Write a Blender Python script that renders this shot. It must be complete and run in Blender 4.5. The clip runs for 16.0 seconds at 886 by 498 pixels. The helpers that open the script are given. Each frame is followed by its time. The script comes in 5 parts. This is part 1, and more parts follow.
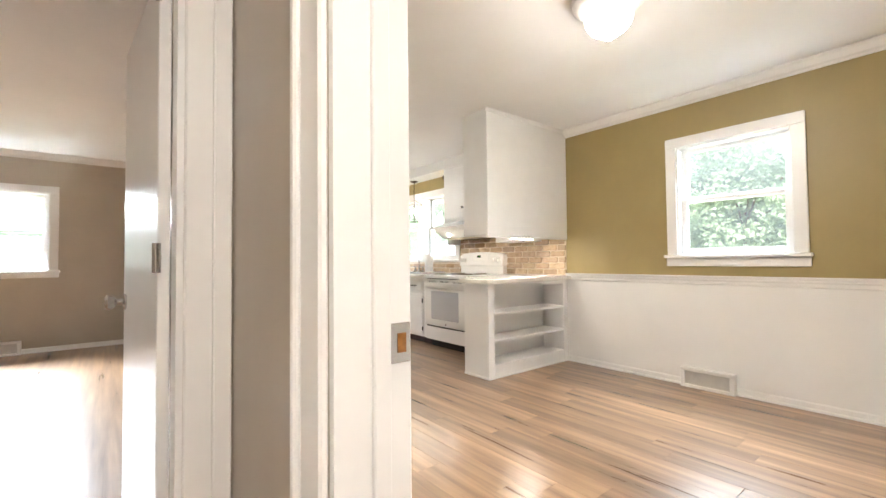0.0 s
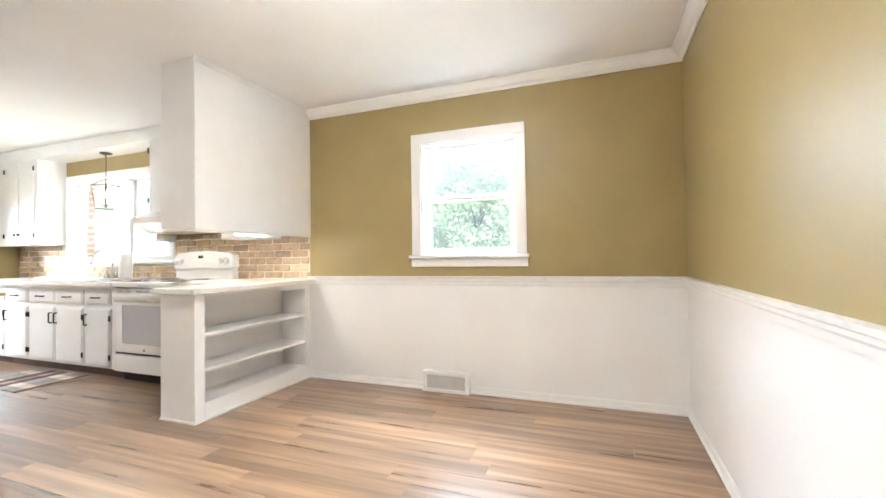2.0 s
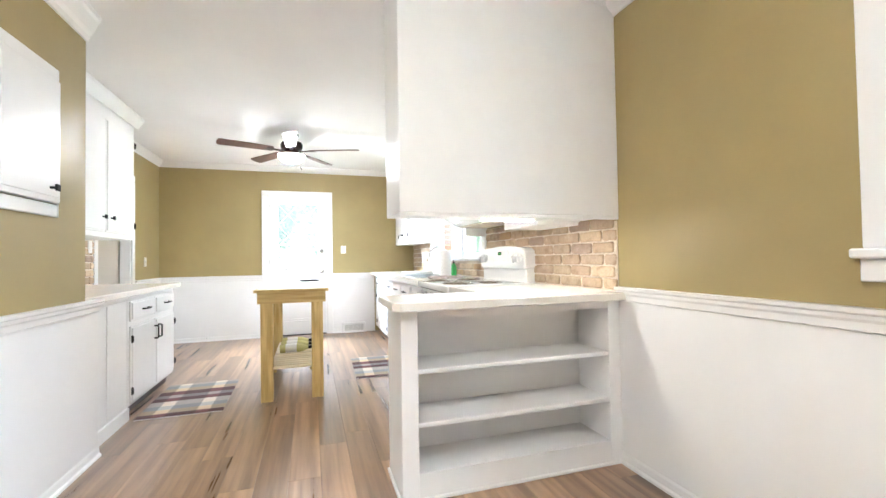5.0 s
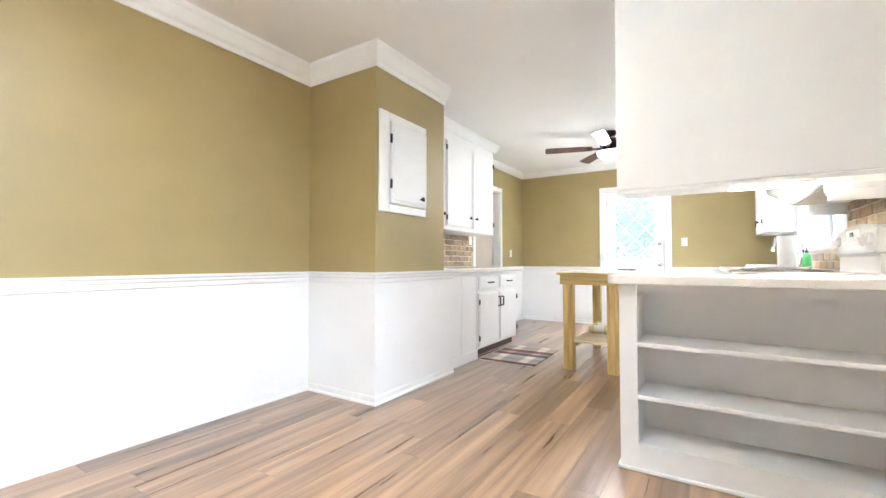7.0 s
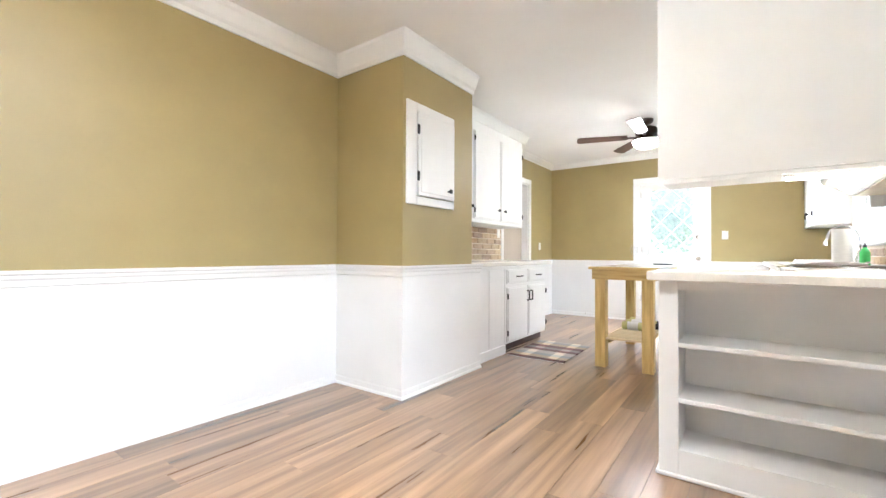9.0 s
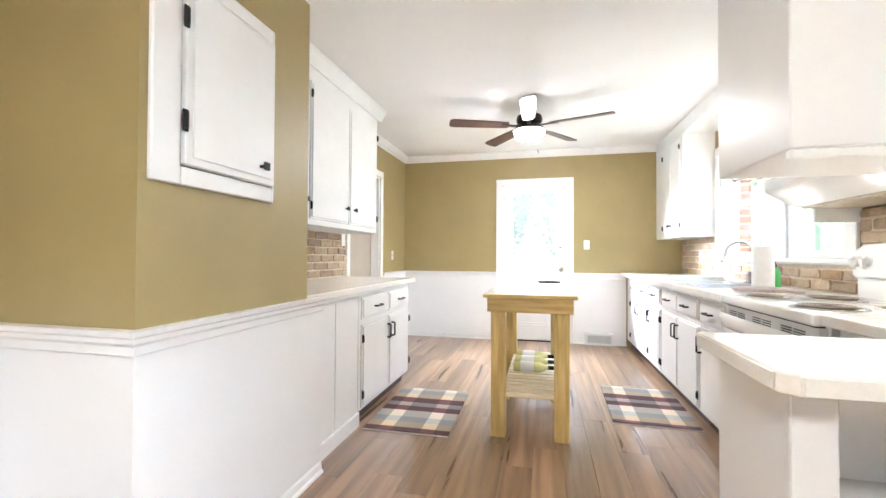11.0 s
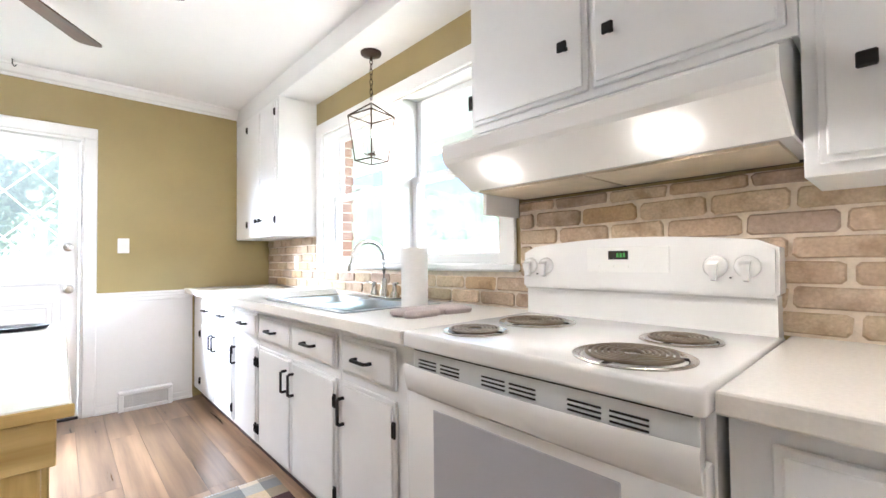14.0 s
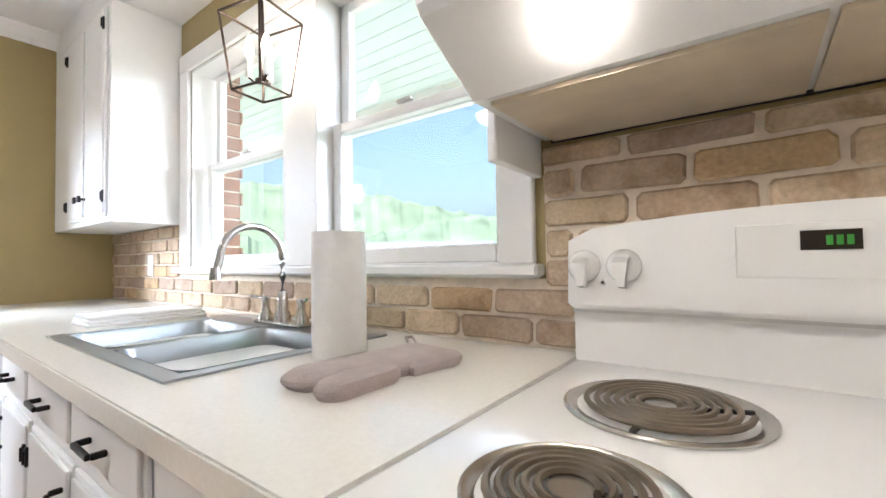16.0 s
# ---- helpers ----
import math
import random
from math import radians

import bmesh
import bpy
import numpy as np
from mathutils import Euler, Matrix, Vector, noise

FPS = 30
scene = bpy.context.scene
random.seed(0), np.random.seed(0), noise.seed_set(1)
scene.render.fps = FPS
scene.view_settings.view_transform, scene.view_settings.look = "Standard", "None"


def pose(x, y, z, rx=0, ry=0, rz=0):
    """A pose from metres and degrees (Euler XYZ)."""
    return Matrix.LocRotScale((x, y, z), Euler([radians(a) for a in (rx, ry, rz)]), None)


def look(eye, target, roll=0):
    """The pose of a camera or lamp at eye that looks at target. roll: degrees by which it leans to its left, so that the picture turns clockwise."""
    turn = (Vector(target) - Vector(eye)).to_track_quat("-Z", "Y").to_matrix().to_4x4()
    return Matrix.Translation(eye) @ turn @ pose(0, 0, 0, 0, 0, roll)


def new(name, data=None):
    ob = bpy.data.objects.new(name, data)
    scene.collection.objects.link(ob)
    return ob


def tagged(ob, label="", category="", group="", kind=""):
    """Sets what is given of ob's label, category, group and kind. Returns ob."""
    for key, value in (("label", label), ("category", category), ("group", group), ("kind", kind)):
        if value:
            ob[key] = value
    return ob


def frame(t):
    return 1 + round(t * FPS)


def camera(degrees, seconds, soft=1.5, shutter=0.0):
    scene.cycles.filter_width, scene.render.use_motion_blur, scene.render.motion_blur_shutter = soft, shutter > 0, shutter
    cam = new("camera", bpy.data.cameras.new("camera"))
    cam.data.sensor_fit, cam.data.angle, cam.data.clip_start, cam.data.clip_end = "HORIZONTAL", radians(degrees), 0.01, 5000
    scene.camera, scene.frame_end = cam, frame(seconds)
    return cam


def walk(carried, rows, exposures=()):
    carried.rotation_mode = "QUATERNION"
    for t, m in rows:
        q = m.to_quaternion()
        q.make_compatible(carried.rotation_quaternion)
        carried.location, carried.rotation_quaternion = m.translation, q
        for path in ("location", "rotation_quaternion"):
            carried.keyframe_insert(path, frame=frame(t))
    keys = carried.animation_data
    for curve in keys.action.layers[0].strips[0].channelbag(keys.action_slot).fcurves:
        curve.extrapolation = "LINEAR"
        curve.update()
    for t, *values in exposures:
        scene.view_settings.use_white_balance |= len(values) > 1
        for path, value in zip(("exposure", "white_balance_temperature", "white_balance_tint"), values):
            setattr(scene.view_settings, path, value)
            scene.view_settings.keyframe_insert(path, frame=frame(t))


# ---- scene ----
cam = camera(93.1, 16.0)
PATH = [
    (0, (-0.059, 1.322, 1.086), (1.181, 2.89, 1.144), -0.6),
    (0.5, (0.106, 1.346, 1.077), (1.598, 2.678, 1.124), -0.7),
    (1, (0.253, 1.347, 1.081), (1.957, 2.393, 1.121), -0.6),
    (1.5, (0.405, 1.389, 1.077), (2.222, 2.224, 1.116), -0.7),
    (2, (0.583, 1.507, 1.1), (2.454, 2.214, 1.139), -0.9),
    (2.5, (0.806, 1.586, 1.092), (2.67, 2.309, 1.127), -1.2),
    (3, (1.106, 1.673, 1.117), (2.911, 2.533, 1.153), -1.3),
    (3.5, (1.442, 1.799, 1.158), (3.113, 2.898, 1.186), -1.4),
    (4, (1.72, 1.903, 1.143), (3.167, 3.282, 1.178), -1.4),
    (4.5, (1.987, 2.044, 1.126), (3.069, 3.725, 1.166), -1.2),
    (5, (2.253, 2.192, 1.11), (2.854, 4.099, 1.154), -0.9),
    (7.5, (3.133, 1.777, 0.957), (1.904, 3.354, 1.009), 0.1),
    (8, (3.208, 1.688, 0.953), (1.929, 3.226, 0.992), 0.1),
    (10.5, (2.314, 2.855, 1.09), (1.628, 4.734, 1.11), 0.5),
    (11, (2.187, 3.153, 1.12), (1.723, 5.099, 1.151), 0.3),
    (11.5, (2.082, 3.464, 1.132), (1.856, 5.451, 1.164), 0.2),
    (12, (2.062, 3.802, 1.118), (2.092, 5.802, 1.157), 0.0),
    (12.5, (2.082, 4.111, 1.125), (2.434, 6.08, 1.167), -0.2),
    (13, (2.134, 4.35, 1.144), (2.837, 6.222, 1.188), -0.4),
    (13.5, (2.233, 4.567, 1.13), (3.27, 6.277, 1.176), -0.6),
    (14, (2.367, 4.729, 1.133), (3.715, 6.206, 1.183), -0.6),
    (14.5, (2.496, 4.878, 1.119), (4.072, 6.11, 1.17), -0.6),
    (15, (2.662, 5.031, 1.116), (4.352, 6.1, 1.167), -0.9),
    (15.5, (2.808, 5.22, 1.11), (4.503, 6.281, 1.157), -1.1),
    (16, (2.927, 5.459, 1.119), (4.531, 6.652, 1.177), -0.9),
]
walk(cam, [(t, look(eye, target, roll)) for t, eye, target, roll in PATH],
     exposures=[(0, 2.9, 6150, 11), (0.7, 3.0, 6100, 11), (2, 3.13, 5800, 10), (3, 3.18, 5730, 10), (5, 3.18, 5550, 9), (8, 3.2, 5600, 10), (10.5, 3.2, 5700, 11), (12, 3.0, 5650, 12), (13, 2.95, 5600, 13), (14.5, 2.8, 5650, 13), (15.3, 2.65, 5650, 13), (16, 2.4, 5800, 13)])

# ---- world, sun, exposure ----
world = bpy.data.worlds.new("world")
scene.world = world
world.use_nodes = True
wn = world.node_tree.nodes
sky = wn.new("ShaderNodeTexSky")
sky.sky_type = 'NISHITA'
sky.sun_disc = False
sky.sun_elevation = radians(52)
sky.sun_rotation = radians(250)
sky.air_density = 1.2
sky.dust_density = 6.0
world.node_tree.links.new(sky.outputs[0], wn["Background"].inputs[0])
wn["Background"].inputs[1].default_value = 0.07
sun_data = bpy.data.lights.new("sun", 'SUN')
sun_data.energy = 4.0
sun_data.angle = radians(0.5)
sun_data.color = (1.0, 0.95, 0.88)
sun = new("sun", sun_data)
sun.matrix_world = look((-20, -8, 28), (0, 0, 0))
LAMP = 50.0


def sky_lamp(name, eye, target, w, h, energy):
    """Added area lamp outside a window or glazed door, standing in for sky light."""
    d = bpy.data.lights.new(name, 'AREA')
    d.shape, d.size, d.size_y, d.energy, d.color = 'RECTANGLE', w, h, energy, (0.88, 0.95, 1.0)
    ob = new(name, d)
    ob.matrix_world = look(eye, target)
    return ob


sky_lamp("dining_window_sky_lamp", (6.8, 2.65, 3.0), (0.3, 2.5, 0.5), 4.6, 2.4, 245.0)
sky_lamp("dining_window_head_sky_lamp", (4.55, 2.53, 2.78), (2.3, 2.5, 0.4), 1.3, 0.8, 65.0)
sky_lamp("back_door_sky_lamp", (2.07, 9.75, 2.75), (2.07, 7.2, 0.2), 1.0, 0.8, 90.0)
sky_lamp("sink_window_sky_lamp", (7.6, 6.6, 2.4), (0.8, 6.0, 0.9), 4.6, 1.0, 12.0)
sky_lamp("bedroom_window_sky_lamp", (-1.1, 10.6, 2.9), (-0.9, 5.5, 0.8), 2.6, 1.6, 900.0)


# ---- materials ----
def material(name, color, rough=0.5, metal=0.0, vary=0.0, scale=8.0, bump=0.0, bump_scale=60.0, coat=0.0, random_obj=0.0, stretch=(1, 1, 1)):
    m = bpy.data.materials.new(name)
    m.use_nodes = True
    nt = m.node_tree
    b = nt.nodes["Principled BSDF"]
    b.inputs["Base Color"].default_value = (*color, 1)
    b.inputs["Roughness"].default_value = rough
    b.inputs["Metallic"].default_value = metal
    b.inputs["Coat Weight"].default_value = coat
    b.inputs["Coat Roughness"].default_value = 0.15
    tc = nt.nodes.new("ShaderNodeTexCoord")
    mp = nt.nodes.new("ShaderNodeMapping")
    mp.inputs["Scale"].default_value = stretch
    nt.links.new(tc.outputs["Object"], mp.inputs["Vector"])
    if vary > 0 or random_obj > 0:
        n1 = nt.nodes.new("ShaderNodeTexNoise")
        n1.inputs["Scale"].default_value = scale
        n1.inputs["Detail"].default_value = 6
        nt.links.new(mp.outputs[0], n1.inputs["Vector"])
        hsv = nt.nodes.new("ShaderNodeHueSaturation")
        hsv.inputs["Color"].default_value = (*color, 1)
        mr = nt.nodes.new("ShaderNodeMapRange")
        mr.inputs["From Min"].default_value = 0.3
        mr.inputs["From Max"].default_value = 0.7
        mr.inputs["To Min"].default_value = 1 - vary
        mr.inputs["To Max"].default_value = 1 + vary
        nt.links.new(n1.outputs["Fac"], mr.inputs["Value"])
        src = mr.outputs[0]
        if random_obj > 0:
            oi = nt.nodes.new("ShaderNodeObjectInfo")
            m2 = nt.nodes.new("ShaderNodeMapRange")
            m2.inputs["To Min"].default_value = 1 - random_obj
            m2.inputs["To Max"].default_value = 1 + random_obj
            nt.links.new(oi.outputs["Random"], m2.inputs["Value"])
            mu = nt.nodes.new("ShaderNodeMath")
            mu.operation = 'MULTIPLY'
            nt.links.new(src, mu.inputs[0])
            nt.links.new(m2.outputs[0], mu.inputs[1])
            src = mu.outputs[0]
        nt.links.new(src, hsv.inputs["Value"])
        nt.links.new(hsv.outputs[0], b.inputs["Base Color"])
        mrr = nt.nodes.new("ShaderNodeMapRange")
        mrr.inputs["To Min"].default_value = rough * 0.85
        mrr.inputs["To Max"].default_value = min(1, rough * 1.15)
        nt.links.new(n1.outputs["Fac"], mrr.inputs["Value"])
        nt.links.new(mrr.outputs[0], b.inputs["Roughness"])
    if bump > 0:
        n2 = nt.nodes.new("ShaderNodeTexNoise")
        n2.inputs["Scale"].default_value = bump_scale
        n2.inputs["Detail"].default_value = 4
        nt.links.new(mp.outputs[0], n2.inputs["Vector"])
        bp = nt.nodes.new("ShaderNodeBump")
        bp.inputs["Strength"].default_value = bump
        bp.inputs["Distance"].default_value = 0.004
        nt.links.new(n2.outputs["Fac"], bp.inputs["Height"])
        nt.links.new(bp.outputs[0], b.inputs["Normal"])
    return m


def glow(name, color, strength):
    m = bpy.data.materials.new(name)
    m.use_nodes = True
    b = m.node_tree.nodes["Principled BSDF"]
    b.inputs["Base Color"].default_value = (0.9, 0.9, 0.88, 1)
    b.inputs["Emission Color"].default_value = (*color, 1)
    b.inputs["Emission Strength"].default_value = strength
    return m


def wood_material(name, dark, light, rough, scale, stretch, coat=0.0, random_obj=0.25):
    """Long grain along the axis whose stretch is small; each piece takes its own cut of the grain."""
    m = bpy.data.materials.new(name)
    m.use_nodes = True
    nt = m.node_tree
    b = nt.nodes["Principled BSDF"]
    b.inputs["Coat Weight"].default_value = coat
    b.inputs["Coat Roughness"].default_value = 0.2
    tc = nt.nodes.new("ShaderNodeTexCoord")
    oi = nt.nodes.new("ShaderNodeObjectInfo")
    add = nt.nodes.new("ShaderNodeVectorMath")
    add.operation = 'MULTIPLY_ADD'
    add.inputs[1].default_value = (37.0, 53.0, 11.0)
    nt.links.new(oi.outputs["Random"], add.inputs[0])
    nt.links.new(tc.outputs["Object"], add.inputs[2])
    mp = nt.nodes.new("ShaderNodeMapping")
    mp.inputs["Scale"].default_value = stretch
    nt.links.new(add.outputs[0], mp.inputs["Vector"])
    n1 = nt.nodes.new("ShaderNodeTexNoise")
    n1.inputs["Scale"].default_value = scale
    n1.inputs["Detail"].default_value = 5
    n1.inputs["Roughness"].default_value = 0.5
    n1.inputs["Distortion"].default_value = 0.15
    nt.links.new(mp.outputs[0], n1.inputs["Vector"])
    cr = nt.nodes.new("ShaderNodeValToRGB")
    cr.color_ramp.elements[0].position = 0.26
    cr.color_ramp.elements[0].color = (*dark, 1)
    cr.color_ramp.elements[1].position = 0.74
    cr.color_ramp.elements[1].color = (*light, 1)
    nt.links.new(n1.outputs["Fac"], cr.inputs["Fac"])
    hsv = nt.nodes.new("ShaderNodeHueSaturation")
    mr = nt.nodes.new("ShaderNodeMapRange")
    mr.inputs["To Min"].default_value = 1 - random_obj
    mr.inputs["To Max"].default_value = 1 + random_obj
    nt.links.new(oi.outputs["Random"], mr.inputs["Value"])
    nt.links.new(mr.outputs[0], hsv.inputs["Value"])
    nt.links.new(cr.outputs[0], hsv.inputs["Color"])
    nt.links.new(hsv.outputs[0], b.inputs["Base Color"])
    mrr = nt.nodes.new("ShaderNodeMapRange")
    mrr.inputs["To Min"].default_value = rough * 0.75
    mrr.inputs["To Max"].default_value = rough * 1.25
    nt.links.new(n1.outputs["Fac"], mrr.inputs["Value"])
    nt.links.new(mrr.outputs[0], b.inputs["Roughness"])
    bp = nt.nodes.new("ShaderNodeBump")
    bp.inputs["Strength"].default_value = 0.05
    bp.inputs["Distance"].default_value = 0.002
    nt.links.new(n1.outputs["Fac"], bp.inputs["Height"])
    nt.links.new(bp.outputs[0], b.inputs["Normal"])
    return m


def glass_material(name, color=(1, 1, 1), rough=0.0, least=0.04, veil_share=0.0):
    """Thin clear pane: straight-through light with a glossy skin, and a translucent veil imitating bright haze outside.
    """
    m = bpy.data.materials.new(name)
    m.use_nodes = True
    nt = m.node_tree
    nt.nodes.remove(nt.nodes["Principled BSDF"])
    tr = nt.nodes.new("ShaderNodeBsdfTransparent")
    tr.inputs[0].default_value = (*color, 1)
    gl = nt.nodes.new("ShaderNodeBsdfGlossy")
    gl.inputs["Roughness"].default_value = rough
    lw = nt.nodes.new("ShaderNodeLayerWeight")
    pw = nt.nodes.new("ShaderNodeMath")
    pw.operation = 'POWER'
    pw.inputs[1].default_value = 5.0
    nt.links.new(lw.outputs["Facing"], pw.inputs[0])
    fr = nt.nodes.new("ShaderNodeMapRange")
    fr.inputs["To Min"].default_value = least
    nt.links.new(pw.outputs[0], fr.inputs["Value"])
    mx = nt.nodes.new("ShaderNodeMixShader")
    nt.links.new(fr.outputs[0], mx.inputs[0])
    veil = nt.nodes.new("ShaderNodeBsdfTranslucent")
    veil.inputs[0].default_value = (0.85, 0.88, 0.88, 1)
    dm = nt.nodes.new("ShaderNodeMixShader")
    dm.inputs[0].default_value = veil_share
    nt.links.new(tr.outputs[0], dm.inputs[1])
    nt.links.new(veil.outputs[0], dm.inputs[2])
    nt.links.new(dm.outputs[0], mx.inputs[1])
    nt.links.new(gl.outputs[0], mx.inputs[2])
    nt.links.new(mx.outputs[0], nt.nodes["Material Output"].inputs[0])
    return m


def plaid_material(name, cell):
    """Buffalo-check weave from two crossing sets of stripes."""
    m = bpy.data.materials.new(name)
    m.use_nodes = True
    nt = m.node_tree
    b = nt.nodes["Principled BSDF"]
    b.inputs["Roughness"].default_value = 0.95
    tc = nt.nodes.new("ShaderNodeTexCoord")
    sep = nt.nodes.new("ShaderNodeSeparateXYZ")
    nt.links.new(tc.outputs["Object"], sep.inputs[0])
    ramps = []
    CREAM, BLUEGREY, BEIGE, PLUM, GREY = (0.64, 0.58, 0.50, 1), (0.42, 0.425, 0.42, 1), (0.58, 0.47, 0.33, 1), (0.135, 0.052, 0.052, 1), (0.34, 0.30, 0.29, 1)
    PALE, SHADE = (1.0, 0.95, 0.88, 1), (0.50, 0.50, 0.50, 1)
    bands = {"X": ((0.0, PALE), (0.32, SHADE)), "Y": ((0.0, CREAM), (0.2, PLUM), (0.36, GREY), (0.5, PLUM), (0.68, BEIGE), (0.84, BLUEGREY))}
    for axis, step in (("X", 0.28), ("Y", cell)):
        d = nt.nodes.new("ShaderNodeMath")
        d.operation = 'DIVIDE'
        d.inputs[1].default_value = step
        o = nt.nodes.new("ShaderNodeMath")
        o.inputs[1].default_value = 0.185
        nt.links.new(sep.outputs[axis], o.inputs[0])
        nt.links.new(o.outputs[0], d.inputs[0])
        f = nt.nodes.new("ShaderNodeMath")
        f.operation = 'FRACT'
        nt.links.new(d.outputs[0], f.inputs[0])
        cr = nt.nodes.new("ShaderNodeValToRGB")
        cr.color_ramp.interpolation = 'CONSTANT'
        e = cr.color_ramp.elements
        e[0].color = bands[axis][0][1]
        e[1].position, e[1].color = bands[axis][1]
        for p, c in bands[axis][2:]:
            e.new(p).color = c
        nt.links.new(f.outputs[0], cr.inputs["Fac"])
        ramps.append(cr)
    mix = nt.nodes.new("ShaderNodeMix")
    mix.data_type = 'RGBA'
    mix.blend_type = 'MULTIPLY'
    mix.inputs["Factor"].default_value = 1.0
    nt.links.new(ramps[0].outputs[0], mix.inputs["A"])
    nt.links.new(ramps[1].outputs[0], mix.inputs["B"])
    n = nt.nodes.new("ShaderNodeTexNoise")
    n.inputs["Scale"].default_value = 220
    nt.links.new(tc.outputs["Object"], n.inputs["Vector"])
    hsv = nt.nodes.new("ShaderNodeHueSaturation")
    mr = nt.nodes.new("ShaderNodeMapRange")
    mr.inputs["To Min"].default_value = 0.75
    mr.inputs["To Max"].default_value = 1.25
    nt.links.new(n.outputs["Fac"], mr.inputs["Value"])
    nt.links.new(mr.outputs[0], hsv.inputs["Value"])
    nt.links.new(mix.outputs["Result"], hsv.inputs["Color"])
    nt.links.new(hsv.outputs[0], b.inputs["Base Color"])
    bp = nt.nodes.new("ShaderNodeBump")
    bp.inputs["Strength"].default_value = 0.5
    bp.inputs["Distance"].default_value = 0.003
    nt.links.new(n.outputs["Fac"], bp.inputs["Height"])
    nt.links.new(bp.outputs[0], b.inputs["Normal"])
    return m


def brick_material():
    """Old tan brick: each piece takes one of several clay tones, with pale lime and dark burnt stains."""
    m = bpy.data.materials.new("tan_thin_brick")
    m.use_nodes = True
    nt = m.node_tree
    b = nt.nodes["Principled BSDF"]
    b.inputs["Roughness"].default_value = 0.85
    oi = nt.nodes.new("ShaderNodeObjectInfo")
    tc = nt.nodes.new("ShaderNodeTexCoord")
    add = nt.nodes.new("ShaderNodeVectorMath")
    add.operation = 'MULTIPLY_ADD'
    add.inputs[1].default_value = (31.0, 17.0, 43.0)
    nt.links.new(oi.outputs["Random"], add.inputs[0])
    nt.links.new(tc.outputs["Object"], add.inputs[2])
    tone = nt.nodes.new("ShaderNodeValToRGB")
    tone.color_ramp.interpolation = 'CONSTANT'
    e = tone.color_ramp.elements
    e[0].position, e[0].color = 0.0, (0.50, 0.39, 0.26, 1)
    e[1].position, e[1].color = 0.22, (0.47, 0.355, 0.25, 1)
    for p, c in ((0.42, (0.48, 0.355, 0.24, 1)), (0.6, (0.60, 0.465, 0.315, 1)), (0.76, (0.50, 0.35, 0.20, 1)), (0.88, (0.40, 0.30, 0.225, 1))):
        e.new(p).color = c
    nt.links.new(oi.outputs["Random"], tone.inputs["Fac"])
    big = nt.nodes.new("ShaderNodeTexNoise")
    big.inputs["Scale"].default_value = 16
    big.inputs["Detail"].default_value = 5
    fine = nt.nodes.new("ShaderNodeTexNoise")
    fine.inputs["Scale"].default_value = 110
    fine.inputs["Detail"].default_value = 4
    for n in (big, fine):
        nt.links.new(add.outputs[0], n.inputs["Vector"])
    stain = nt.nodes.new("ShaderNodeValToRGB")
    e = stain.color_ramp.elements
    e[0].position, e[0].color = 0.30, (0.70, 0.65, 0.60, 1)
    e[1].position, e[1].color = 0.46, (0.96, 0.96, 0.96, 1)
    e.new(0.60).color = (1.0, 1.0, 1.0, 1)
    e.new(0.72).color = (1.22, 1.28, 1.34, 1)
    nt.links.new(big.outputs["Fac"], stain.inputs["Fac"])
    mul = nt.nodes.new("ShaderNodeMix")
    mul.data_type = 'RGBA'
    mul.blend_type = 'MULTIPLY'
    mul.inputs["Factor"].default_value = 1.0
    nt.links.new(tone.outputs[0], mul.inputs["A"])
    nt.links.new(stain.outputs[0], mul.inputs["B"])
    hsv = nt.nodes.new("ShaderNodeHueSaturation")
    mr = nt.nodes.new("ShaderNodeMapRange")
    mr.inputs["From Min"].default_value = 0.3
    mr.inputs["From Max"].default_value = 0.7
    mr.inputs["To Min"].default_value = 0.86
    mr.inputs["To Max"].default_value = 1.12
    nt.links.new(fine.outputs["Fac"], mr.inputs["Value"])
    nt.links.new(mr.outputs[0], hsv.inputs["Value"])
    nt.links.new(mul.outputs["Result"], hsv.inputs["Color"])
    nt.links.new(hsv.outputs[0], b.inputs["Base Color"])
    bp = nt.nodes.new("ShaderNodeBump")
    bp.inputs["Strength"].default_value = 0.6
    bp.inputs["Distance"].default_value = 0.004
    nt.links.new(fine.outputs["Fac"], bp.inputs["Height"])
    nt.links.new(bp.outputs[0], b.inputs["Normal"])
    return m


OCHRE = material("ochre_wall_paint", (0.345, 0.27, 0.112), 0.45, vary=0.05, scale=3, bump=0.12, bump_scale=180)
GREIGE = material("greige_wall_paint", (0.45, 0.395, 0.32), 0.4, vary=0.04, scale=3, bump=0.1, bump_scale=180)
WHITE = material("white_trim_paint", (0.80, 0.79, 0.775), 0.3, vary=0.02, scale=5, bump=0.05, bump_scale=40)
WAINSCOT = material("white_wainscot_paint", (0.80, 0.79, 0.775), 0.4, vary=0.025, scale=2.5, bump=0.08, bump_scale=25)
CABINET = material("white_cabinet_paint", (0.80, 0.795, 0.785), 0.32, vary=0.02, scale=6, bump=0.06, bump_scale=30)
CEILING = material("white_ceiling_paint", (0.85, 0.84, 0.83), 0.8, vary=0.02, scale=2, bump=0.25, bump_scale=120)
ENAMEL = material("white_enamel", (0.82, 0.81, 0.79), 0.12, vary=0.01, scale=4, coat=0.3)
PLASTIC = material("white_plastic", (0.80, 0.79, 0.76), 0.35, vary=0.01, scale=10)
COUNTER = material("cream_laminate", (0.80, 0.77, 0.71), 0.18, vary=0.03, scale=120)
BLACK = material("black_metal", (0.018, 0.017, 0.017), 0.4, metal=0.6, vary=0.1, scale=40)
BRONZE = material("dark_bronze", (0.06, 0.04, 0.03), 0.35, metal=0.9, vary=0.15, scale=20)
